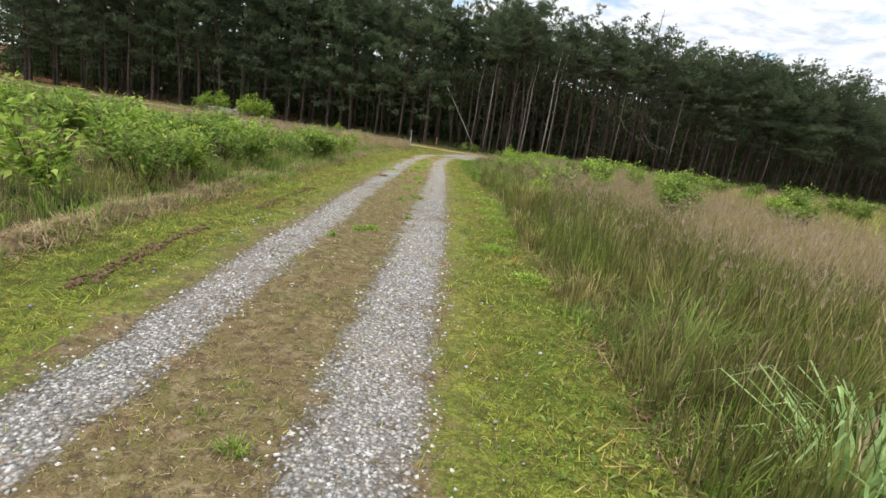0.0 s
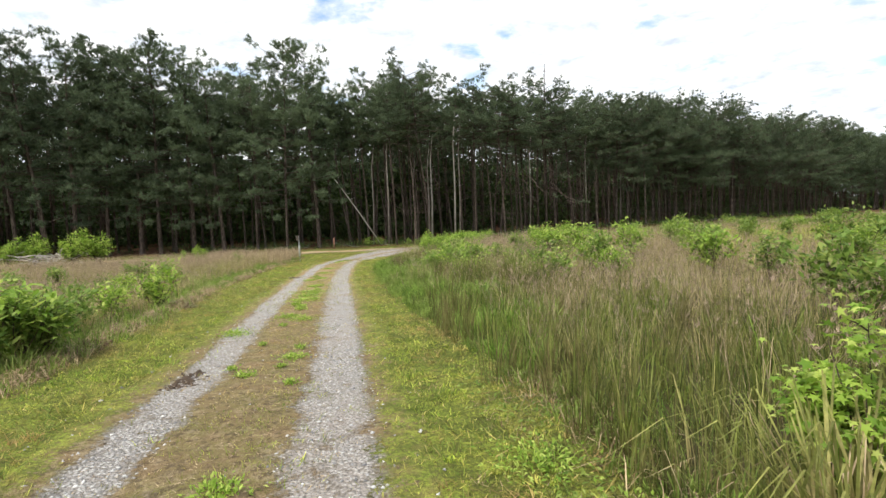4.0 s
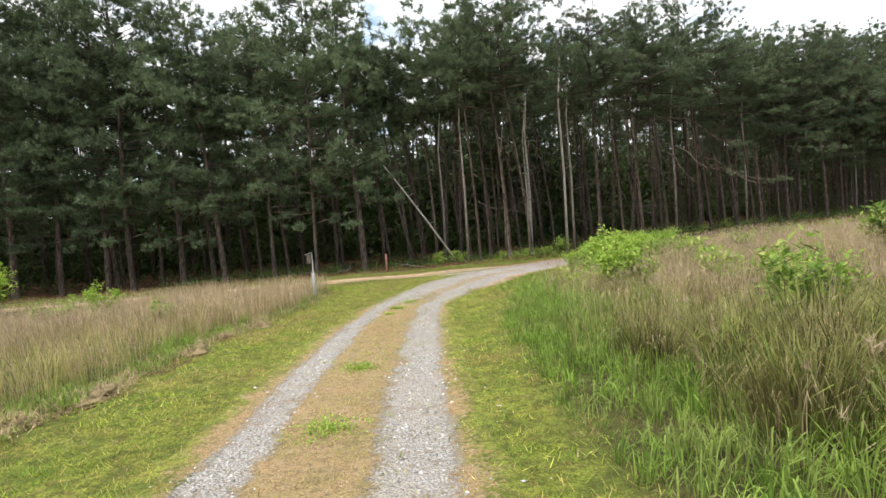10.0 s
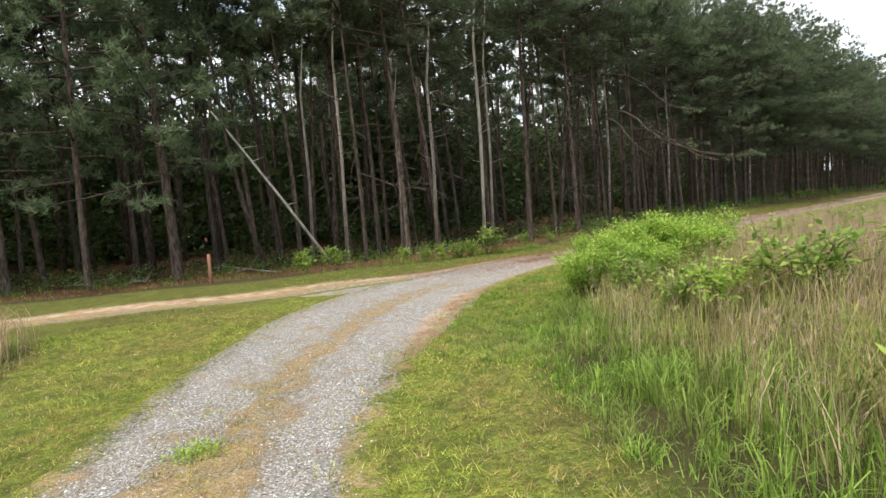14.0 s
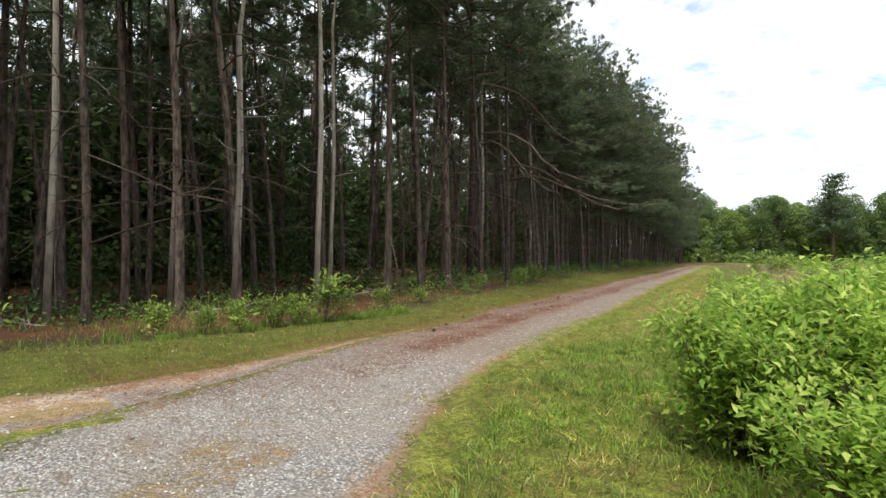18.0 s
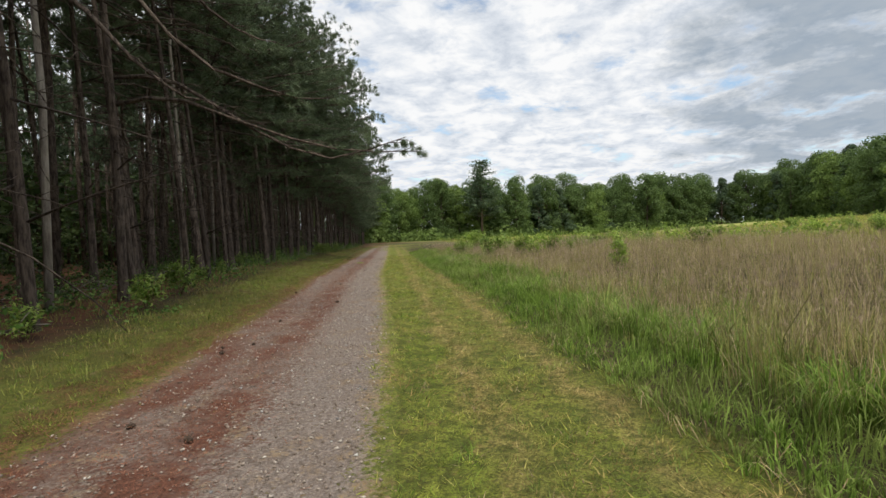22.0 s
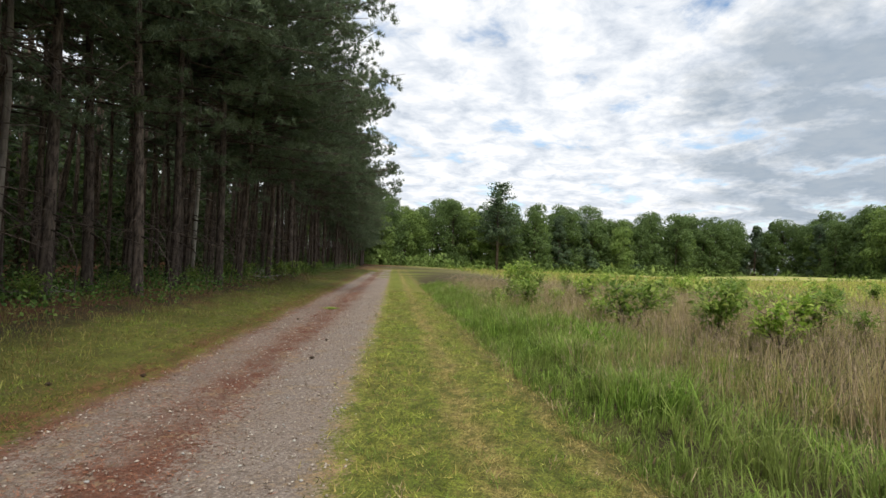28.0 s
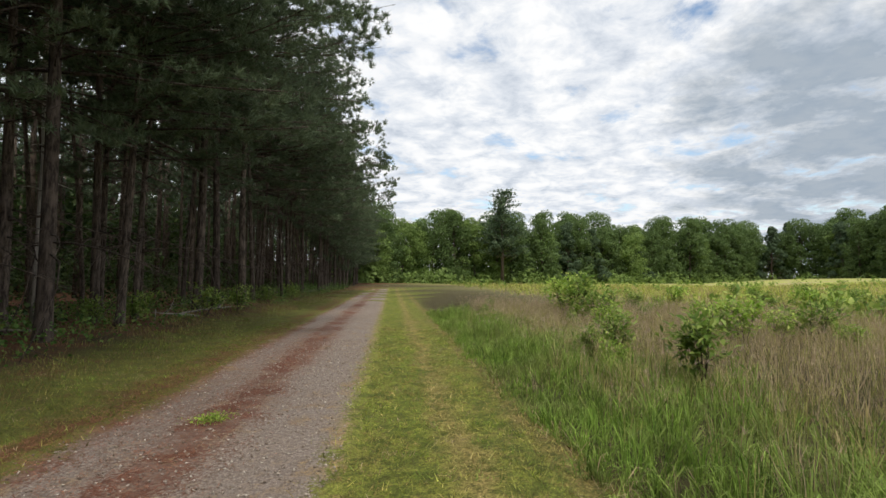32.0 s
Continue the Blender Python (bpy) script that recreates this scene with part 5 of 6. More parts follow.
def bend_verge():
    """Greener, longer grass of the verge round the bend."""
    x, y = scatter(1.5, 10, 40.5, 48.5, 120, lambda x, y: (edge_dist(x, y) < 0.05) & (edge_dist(x, y) > -1.9) & (on_road(x, y) > 0.25) & (rng.random(len(x)) < 0.25 + 0.75 * clumpy(x, y, 0.9)))
    stuff("verge_grass", sward(x, y, 11, 0.06, 0.10 + 0.05 * clumpy(x, y, 0.6), 0.008, 1.2), GREEN, "fresh green grass of the verge round the bend", "grass")


field_grass()
mown_grass()
bend_verge()
verge_weeds()


# ---- gravel ----
def stones(x, y, size, lift=0.0):
    n = len(x)
    z = ground_z(x, y) + lift
    d = np.array([[1, 0, 0], [-1, 0, 0], [0, 1, 0], [0, -1, 0], [0, 0, 1], [0, 0, -1]], float)
    P = d[None] * (rng.uniform(0.6, 1.2, (n, 6, 1)) * size[:, None, None] / 2) * [1, 1, 0.6]
    P += rng.normal(0, 0.1, (n, 6, 3)) * size[:, None, None]
    a = rng.uniform(0, 6.28, n)
    c, s_ = np.cos(a)[:, None], np.sin(a)[:, None]
    X, Y = P[..., 0] * c - P[..., 1] * s_, P[..., 0] * s_ + P[..., 1] * c
    V = np.stack([X + x[:, None], Y + y[:, None], P[..., 2] + z[:, None]], 2).reshape(-1, 3)
    T = np.array([[0, 2, 4], [2, 1, 4], [1, 3, 4], [3, 0, 4], [2, 0, 5], [1, 2, 5], [3, 1, 5], [0, 3, 5]])
    return V, (np.arange(n)[:, None, None] * 6 + T).reshape(-1, 3)


def gravel():
    def ruts(n):
        off = np.where(rng.random(n) < 0.5, 0.66, -0.64) + rng.normal(0, 0.23, n)
        return np.where(rng.random(n) < 0.2, rng.uniform(-1.2, 1.2, n), off)
    sets = [strewn(RA, 46, 250, 17000, 0.12, ruts), strewn(RA, 50, 80, 9000, 0.12, ruts), strewn(RA, 196, 256, 12000, 0.12, lambda n: rng.uniform(-1.0, 1.1, n))]
    x, y = np.concatenate([a for a, _ in sets]), np.concatenate([b for _, b in sets])
    stuff("gravel", stones(x, y, (0.011 + 0.030 * rng.random(len(x)) ** 2) * np.where(y > 36, 0.72, 1.0), 0.010), STONE, "angular grey and white gravel in the ruts", "gravel")
    x, y = strewn(RB, 4, 190, 26000, 0.12, lambda n: rng.uniform(-1.2, 1.15, n))
    stuff("loose_gravel", stones(x, y, 0.009 + 0.028 * rng.random(len(x)) ** 2, 0.012), SANDSTONE, "small loose stones on the sandy track", "gravel")


def needle_litter():
    """Fallen pine needles and straw lying flat."""
    def bits(x, y, length, w):
        n = len(x)
        a = rng.uniform(0, 6.28, n)
        d = np.stack([np.cos(a), np.sin(a), rng.normal(0, 0.12, n)], 1) * (length * rng.uniform(0.5, 1.2, n))[:, None]
        c = np.stack([x, y, ground_z(x, y) + rng.uniform(0.016, 0.032, n)], 1)
        s_ = np.stack([-np.sin(a), np.cos(a), np.zeros(n)], 1) * w
        return np.stack([c - d / 2 - s_, c - d / 2 + s_, c + d / 2], 1).reshape(-1, 3), np.arange(n * 3).reshape(-1, 3)

    def bands(n):
        u = rng.random(n)
        return np.where(u < 0.4, rng.normal(0.12, 0.28, n), np.where(u < 0.75, rng.normal(1.32, 0.24, n), rng.normal(0.75, 0.3, n)))
    x, y = strewn(RB, 14, 200, 84000, 0.15, bands)
    stuff("pine_straw", bits(x, y, 0.08, 0.0024), PINESTRAW, "red-brown fallen pine needles along the track", "litter")
    x, y = strewn(RA, 48, 235, 36000, 0.12, lambda n: np.where(rng.random(n) < 0.75, rng.normal(0, 0.36, n), np.where(rng.random(n) < 0.6, rng.normal(2.35, 0.12, n), rng.normal(-2.1, 0.2, n))))
    stuff("hay_litter", bits(x, y, 0.05, 0.0022), HAY, "dry mown straw lying on the turf strip", "litter")
    x, y = strewn(RB, 14, 200, 24000, 0.15, lambda n: 1.3 + np.abs(rng.normal(0, 0.9, n)))
    m = rng.random(len(x)) < 0.1 + 0.9 * clumpy(x, y, 0.7) ** 2
    stuff("shed_needles", bits(x[m], y[m], 0.09, 0.0026), PINESTRAW, "red-brown pine needles shed over the grass verge", "litter")
    t = rng.uniform(20, L_EDGE - 40, 20000)
    q = np.array([along(WOOD_EDGE, v)[0] for v in t]) + np.array([along(WOOD_EDGE, v)[1] for v in t]) * rng.uniform(-2.2, 4.0, (len(t), 1))
    stuff("forest_litter", bits(q[:, 0], q[:, 1], 0.12, 0.006), PINESTRAW, "red-brown needle litter at the foot of the pines", "litter")


def windrow():
    """Raked hay and torn turf along the edge of the mowing."""
    line = spline([(-3.22, 1.5), (-3.32, 7), (-3.62, 14), (-3.95, 19.5), (-4.42, 24), (-4.62, 28), (-4.76, 33), (-4.45, 38)], 0.1)
    k = rng.integers(0, len(line), 26000)
    k = k[rng.random(len(k)) < np.clip(0.35 + 0.8 * np.sin(line[k, 1] * 1.3 + 2 * np.sin(line[k, 1] * 0.47)), 0.08, 1)]
    n = len(k)
    off = rng.normal(0, 0.13, n)
    a = rng.uniform(0, 6.28, n)
    c = np.stack([line[k, 0] + off, line[k, 1] + rng.uniform(-0.1, 0.1, n), np.zeros(n)], 1)
    c[:, 2] = ground_z(c[:, 0], c[:, 1]) + 0.02 + 0.10 * rng.random(n) * np.exp(-(off / 0.13) ** 2)
    d = np.stack([np.cos(a), np.sin(a), rng.normal(0, 0.25, n)], 1) * rng.uniform(0.05, 0.14, (n, 1))
    w_ = np.stack([-np.sin(a), np.cos(a), np.zeros(n)], 1) * 0.0035
    V = np.stack([c - d - w_, c - d + w_, c + d], 1).reshape(-1, 3)
    stuff("windrow", (V, np.arange(n * 3).reshape(-1, 3)), HAY, "raked dry hay along the edge of the mown verge", "hay")


windrow()
needle_litter()
gravel()
mown_tufts()


# ---- loose stones that can be told apart ----
def lump(size, squash=0.6, rough=0.18, sub=2):
    """A knobbly rounded lump as (points, triangles)."""
    bm = bmesh.new()
    bmesh.ops.create_icosphere(bm, subdivisions=sub, radius=size / 2)
    for v in bm.verts:
        k = 1 + rough * noise.noise(v.co * (3.2 / size)) * 2
        v.co = Vector((v.co.x * k, v.co.y * k, v.co.z * k * squash))
    bm.verts.index_update()
    V = np.array([v.co[:] for v in bm.verts])
    F = np.array([[v.index for v in f.verts] for f in bm.faces])
    bm.free()
    return V, F


def near_stones():
    meshes = [tri_mesh("stone", *lump(0.05, 0.55, 0.3, 1), STONE2) for _ in range(6)]
    for k in range(290):
        i = int(rng.integers(52, 74))
        off = (0.68 if rng.random() < 0.35 else -0.68) + rng.normal(0, 0.22)
        x, y = RA[i, 0] - off + 0.0, RA[i, 1] + rng.uniform(-0.15, 0.15)
        o = new("stone", meshes[int(rng.integers(6))])
        o.parent = road_a
        o.matrix_basis = pose(x, y, float(ground_z(x, y)) + 0.008, rng.uniform(-15, 15), rng.uniform(-15, 15), rng.uniform(0, 360)) @ Matrix.Scale(float(rng.uniform(0.3, 0.75)), 4)


def m_stone2():
    k = Mat("track_stone", 0.85)
    c = k.ramp(k.rand(), (0.0, (0.17, 0.17, 0.18)), (0.5, (0.38, 0.375, 0.37)), (1.0, (0.62, 0.60, 0.57)))
    k.colour(k.mix(k.math("MULTIPLY", k.noise(60, 3), 0.4), c, (0.3, 0.27, 0.24)))
    return k.m


def track_stones():
    meshes = [tri_mesh("stone", *lump(0.04, 0.55, 0.3, 1), STONE2) for _ in range(5)]
    for k in range(280):
        x, y = on_b(rng.uniform(-4, 22), rng.uniform(0.15, 2.1))
        o = new("stone", meshes[k % 5])
        o.parent = road_b
        o.matrix_basis = pose(x, y, float(ground_z(x, y)) + 0.012, rng.uniform(-15, 15), rng.uniform(-15, 15), rng.uniform(0, 360)) @ Matrix.Scale(float(rng.uniform(0.35, 0.9)), 4)


STONE2 = m_stone2()
near_stones()
track_stones()


# ---- saplings and bushes ----
def star_leaves(p, up, size):
    """Five-pointed leaves, folded a little along the middle."""
    n = len(p)
    v = unit(up + rng.normal(0, 0.45, (n, 3)))
    a = unit(np.cross(v, rng.normal(0, 1, (n, 3))))
    b = np.cross(v, a)
    L = size * rng.uniform(0.6, 1.25, n)
    V = [p]
    for k in range(10):
        ang = k * math.pi / 5
        r = (0.5 if k % 2 == 0 else 0.2) * L[:, None]
        V.append(p + (a * math.cos(ang) + b * math.sin(ang)) * r - v * r * 0.25)
    V = np.stack(V, 1).reshape(-1, 3)
    i = np.arange(n)[:, None] * 11
    return V, np.concatenate([i + [0, 1 + k, 1 + (k + 1) % 10] for k in range(10)])


def sapling(name, label, group, h, w, stems, n, mat, star, size):
    """Upright shoots with leaves along them."""
    e = thing(name, label, "sapling" if star else "bush", group)
    wood, P, O = [], [], []
    for k in range(stems):
        a = rng.uniform(0, 6.28)
        r = w * 0.5 * rng.uniform(0.2, 1.0) if stems > 1 else w * 0.05
        hh = h * rng.uniform(0.6, 1.0) if stems > 1 else h
        t = np.linspace(0, 1, 5)
        q = np.stack([math.cos(a) * r * t ** 0.8, math.sin(a) * r * t ** 0.8, hh * t - 0.03], 1) + rng.normal(0, 0.02 * h, (5, 3)) * t[:, None]
        wood.append(tube(q, 0.0075 * h * np.array([1.2, 1.0, 0.75, 0.5, 0.25]), 5))
        for b in range(5 if stems > 1 else 9):
            u = rng.uniform(0.1 if stems > 15 else 0.25, 0.98)
            o = np.array([np.interp(u, t, q[:, i]) for i in range(3)])
            ba = rng.uniform(0, 6.28)
            bl = w * (0.29 if stems > 1 else 0.45) * (1.1 - 0.6 * u) * rng.uniform(0.6, 1.2)
            tip = o + [math.cos(ba) * bl, math.sin(ba) * bl, bl * 0.55]
            wood.append(tube(np.array([o, (o + tip) / 2 + [0, 0, 0.01], tip]), 0.005 * h * np.array([1, 0.7, 0.3]), 3))
            m = max(3, int(n / (stems * (5 if stems > 1 else 9))))
            tt = rng.uniform(0.25, 1.08, (m, 1))
            P.append(o + (tip - o) * tt + rng.normal(0, 0.035 + 0.035 * w, (m, 3)))
            O.append(np.tile(unit(tip - o), (m, 1)))
    P, O = np.concatenate(P), np.concatenate(O)
    P[:, 2] = np.maximum(P[:, 2], 0.04)
    part("stem", joined(wood), TWIG, e)
    part("foliage", star_leaves(P, O * 0.4 + [0, 0, 0.8], size) if star else oval_leaves(P, O, size), mat, e)
    return e


def set_all(protos, places, base_h):
    done = set()
    for i, (x, y, h) in enumerate(places):
        e = protos[i % len(protos)]
        m = pose(x, y, float(ground_z(x, y)), 0, 0, rng.uniform(0, 360)) @ Matrix.Scale(h / base_h, 4)
        if e.name not in done:
            done.add(e.name)
            e.matrix_basis = m
        else:
            o = copy_thing(e, m)
            o.matrix_basis = m


gums = [sapling("sweetgum_sapling", "bright green sweetgum sapling with star-shaped leaves in the grass", "sweetgum saplings", 1.3, 1.05, 5, 1300, GUM, True, 0.085) for _ in range(3)]
set_all(gums, [(3.5, 36.9, 1.45), (3.15, 35.7, 1.35), (3.75, 36.2, 1.35), (3.45, 36.5, 1.3), (1.8, 10.45, 0.95), (2.3, 21.7, 1.0), (4.6, 33.0, 0.9), (9.3, 23.5, 1.0), (17.5, 41.2, 1.2),
               (-9.0, 39.4, 1.2), (-9.8, 39.6, 1.0), (39.2, 55.2, 1.1), (25.0, 49.65, 1.0), (-4.4, 20.4, 0.7), (14.0, 33.5, 0.9)], 1.3)
small = [sapling("shrub", "small leafy green shrub growing out of the field grass", "shrubs in the field", 0.9, 1.0, 7, 560, m, False, 0.125) for m in (SHRUB, GUM, SHRUB, SHRUB, GUM)]
set_all(small, [(1.7, 24.5, 0.58), (2.15, 24.95, 0.72), (2.0, 25.5, 0.68), (2.6, 24.6, 0.85), (2.5, 25.5, 0.85), (3.1, 25.2, 0.8), (2.75, 22.3, 0.6), (2.6, 28.2, 0.85), (3.5, 31.2, 0.9), (2.65, 36.9, 0.6), (6.2, 30.0, 0.8), (3.6, 26.0, 0.8), (7.0, 27.0, 0.7), (11.0, 26.0, 0.9), (12.0, 38.2, 1.0), (9.0, 36.0, 0.9),
                (6.5, 39.5, 0.8), (4.4, 41.2, 0.7), (-4.0, 15.4, 0.6), (-4.2, 19.6, 0.75), (-4.4, 14.2, 0.55), (-4.5, 18.4, 0.6), (-4.9, 10.4, 0.55), (-5.6, 9.0, 0.55), (-6.6, 10.6, 0.6),
                (-7.2, 12.2, 0.6), (-8.4, 11.8, 0.6), (-5.1, 13.0, 0.55), (-6.2, 15.5, 0.6), (-7.6, 8.2, 0.55), (-9.2, 10.2, 0.6), (-5.7, 18.0, 0.6), (-10.6, 39.8, 0.75), (-6.5, 37.2, 0.6),
                (33.2, 53.3, 0.9), (34.0, 52.7, 0.8), (36.6, 56.4, 0.65), (40.2, 55.0, 0.85), (42.0, 59.8, 0.75), (46.7, 57.6, 0.85), (48.7, 52.0, 1.0), (56.0, 53.0, 1.0), (53.7, 51.6, 1.0),
                (55.4, 59.4, 0.8), (45.3, 60.2, 0.75), (39.5, 58.6, 0.85), (44.1, 57.3, 0.95), (45.6, 55.7, 1.0), (9.8, 45.8, 0.5), (11.2, 45.2, 0.6), (51.5, 61.4, 1.4), (53.0, 61.9, 1.5), (50.2, 60.6, 1.1),
                (30.0, 47.0, 0.8), (35.5, 47.4, 0.9), (48.5, 48.2, 0.9), (60.0, 57.5, 1.0), (62.0, 50.0, 1.0), (13.2, 45.4, 0.6), (14.2, 45.6, 0.55), (12.4, 46.2, 0.45), (15.2, 45.0, 0.6)]
        + [(float(-3.9 - 9.5 * rng.random() ** 1.3), float(rng.uniform(4.5, 17)), float(rng.uniform(0.5, 0.85))) for _ in range(110)]
        + [(float(rng.uniform(-13, -5)), float(rng.uniform(16, 27)), float(rng.uniform(0.45, 0.7))) for _ in range(12)]
        + [(float(rng.uniform(3.5, 20)), float(rng.uniform(16, 43)), float(rng.uniform(0.55, 1.0))) for _ in range(34)]
        + [(float(rng.uniform(2.7, 6.5)), float(rng.uniform(26, 30)), float(rng.uniform(0.45, 0.75))) for _ in range(8)]
        + [(float(rng.uniform(5, 17)), float(rng.uniform(14, 34)), float(rng.uniform(0.75, 1.05))) for _ in range(20)]
        + [(float(rng.uniform(34, 80)), float(rng.uniform(22, 56)), float(rng.uniform(0.6, 1.1))) for _ in range(40)]
        + [tuple(map(float, (*on_b(rng.uniform(16, 46), -rng.uniform(3.5, 13)), rng.uniform(0.35, 0.65)))) for _ in range(26)], 0.75)
big = [sapling("bush", "dense bright green bush with drooping pointed leaves", "bushes at the bend", 1.5, 1.75, 20, 8200, BUSH, False, 0.09) for _ in range(2)]
set_all(big, [(5.85, 45.0, 1.1), (6.4, 44.4, 1.35), (7.2, 44.95, 1.35), (6.6, 43.5, 1.3), (8.1, 44.5, 1.3), (5.7, 43.9, 1.1), (4.75, 43.75, 0.95), (5.3, 43.1, 1.05)], 1.5)
hedge = [sapling("bush", "rounded green bush beside a heap of dead branches", "bushes in the meadow", 2.1, 2.3, 12, 1500, GUM, False, 0.2)]
set_all(hedge, [(-17.0, 46.0, 2.2), (-18.9, 46.4, 2.0), (-21.3, 46.8, 2.0), (-22.6, 46.2, 1.8)], 2.1)
edge_saps = [sapling("young_tree", "small broad-leaved young tree at the foot of the pines", "young trees under the pines", 0.9, 0.9, 5, 380, SHRUB, False, 0.13) for _ in range(3)]
set_all(edge_saps, [(0.3, 52.6, 0.9), (1.3, 53.0, 0.95), (3.6, 53.4, 0.7), (4.3, 53.0, 0.6), (5.6, 53.3, 0.7), (6.8, 53.6, 1.15), (4.9, 52.9, 0.7), (6.0, 53.2, 0.75), (9.0, 54.8, 0.7), (10.4, 55.3, 0.5),
                    (17.5, 58.6, 0.9), (14.4, 57.4, 0.6), (20.1, 60.3, 0.95), (25.6, 64.0, 0.6), (23.0, 62.5, 0.6), (37.6, 70.4, 0.7), (41.9, 71.7, 1.0), (40.6, 71.4, 0.8), (44.5, 71.8, 1.1),
                    (47.6, 73.3, 1.2), (30.2, 67.0, 0.7), (33.5, 68.6, 0.6), (52.0, 75.4, 1.0), (57.0, 77.6, 1.0)], 0.9)


# ---- dead and leaning trees ----
def stick(name, label, pts, radii, mat, n=8, twigs=0):
    pts = np.array(pts, float)
    geo = [tube(pts, radii, n)]
    for _ in range(twigs):
        u = rng.uniform(0.3, 0.95)
        o = pts[0] + (pts[-1] - pts[0]) * u
        a, L = rng.uniform(0, 6.28), rng.uniform(0.3, 1.0)
        geo.append(tube(np.array([o, o + [math.cos(a) * L * 0.5, math.sin(a) * L * 0.5, 0.1], o + [math.cos(a) * L, math.sin(a) * L, rng.uniform(-0.2, 0.4)]]), [0.02, 0.013, 0.005], 4))
    V, F = joined(geo)
    o = tagged(new(name, tri_mesh(name, V - pts[0], F, mat, True)), label, "tree")
    o.location = pts[0]
    return o


stick("leaning_dead_tree", "pale dead pine trunk leaning against another tree", [(1.5, 56.9, -1.95), (-0.2, 56.85, 0.75), (-1.75, 56.8, 3.1), (-2.4, 56.8, 4.05)], [0.062, 0.052, 0.042, 0.026], PALEBARK, twigs=5)
stick("leaning_tree", "thin grey-brown tree leaning towards the track", [(-0.95, 56.6, -1.95), (-1.5, 56.6, 0.2), (-1.95, 56.6, 2.9), (-2.3, 56.7, 7.0)], [0.095, 0.08, 0.065, 0.035], PINEBARK, twigs=4)
for x, y, h, r in ((0.85, 57.6, 9, 0.075), (2.2, 57.4, 11, 0.08), (6.3, 58.2, 10, 0.09), (5.8, 56.6, 9, 0.07), (8.4, 57.7, 12, 0.09), (8.9, 57.9, 11, 0.07), (16.3, 59.6, 10, 0.08), (24.2, 64.4, 11, 0.08), (30.5, 68.8, 11, 0.08), (40.2, 72.9, 10, 0.09), (4.6, 57.7, 8, 0.07)):
    z = float(ground_z(x, y))
    stick("dead_tree", "slender pale dead trunk standing among the pines", [(x, y, z - 0.15), (x + 0.1, y, z + h * 0.4), (x + 0.05, y + 0.1, z + h * 0.75), (x + 0.3, y, z + h)], [r, r * 0.85, r * 0.6, r * 0.25], PALEBARK if r > 0.085 else GREYBARK, 7, 6)


def fallen_branches():
    """Dead limbs lying on the needles at the foot of the wood."""
    for k in range(26):
        q, nrm = along(WOOD_EDGE, 62 + k * 3.6 + rng.uniform(-1, 1))
        p = q + nrm * rng.uniform(-0.6, 2.5)
        a, L = rng.uniform(0, 6.28), rng.uniform(0.9, 2.6)
        t = np.linspace(-0.5, 0.5, 5)
        x, y = p[0] + np.cos(a) * L * t + rng.normal(0, 0.04, 5), p[1] + np.sin(a) * L * t + rng.normal(0, 0.04, 5)
        pts = np.stack([x, y, ground_z(x, y) + 0.03 + rng.uniform(0, 0.3) * np.abs(t + 0.5)], 1)
        stick("fallen_branch", "dead grey branch lying on needle litter under the pines", pts, [0.035, 0.03, 0.025, 0.018, 0.008], GREYBARK, 6, 4)["category"] = "branch"


fallen_branches()


def bare_tree():
    e = thing("bare_tree", "tall leafless dead pine standing above the crowns", "tree", at=(19.6, 64.2, -1.5))
    geo = [tube(np.array([[0, 0, -0.2], [0.1, 0, 6], [0, 0.1, 12], [0.1, 0, 17.6]]), [0.17, 0.13, 0.08, 0.02], 7)]
    for k in range(34):
        z = rng.uniform(10.5, 17)
        a, L = rng.uniform(0, 6.28), (18.2 - z) * 0.28 * rng.uniform(0.6, 1.2)
        geo.append(tube(np.array([[0, 0, z], [math.cos(a) * L * 0.5, math.sin(a) * L * 0.5, z + L * 0.2], [math.cos(a) * L, math.sin(a) * L, z + L * 0.55]]), [0.03, 0.02, 0.006], 4))
    part("trunk", joined(geo), PINEBARK, e)


bare_tree()


def brush_heap():
    geo = []
    for _ in range(46):
        a, L = rng.uniform(0, 6.28), rng.uniform(0.8, 2.2)
        c = np.array([rng.normal(0, 1.1), rng.normal(0, 0.5), rng.uniform(0.1, 0.75)])
        d = np.array([math.cos(a) * L / 2, math.sin(a) * L / 2, rng.normal(0, 0.25)])
        geo.append(tube(np.array([c - d, c + [0, 0, 0.08], c + d]), [0.04, 0.03, 0.01], 5))
    V, F = joined(geo)
    V[:, 2] = np.maximum(V[:, 2], -0.02)
    o = tagged(new("brush_heap", tri_mesh("brush_heap", V, F, PALEBARK)), "heap of grey dead branches between the bushes", "brush heap")
    o.location = (-19.9, 46.2, float(ground_z(-19.9, 46.2)))


brush_heap()


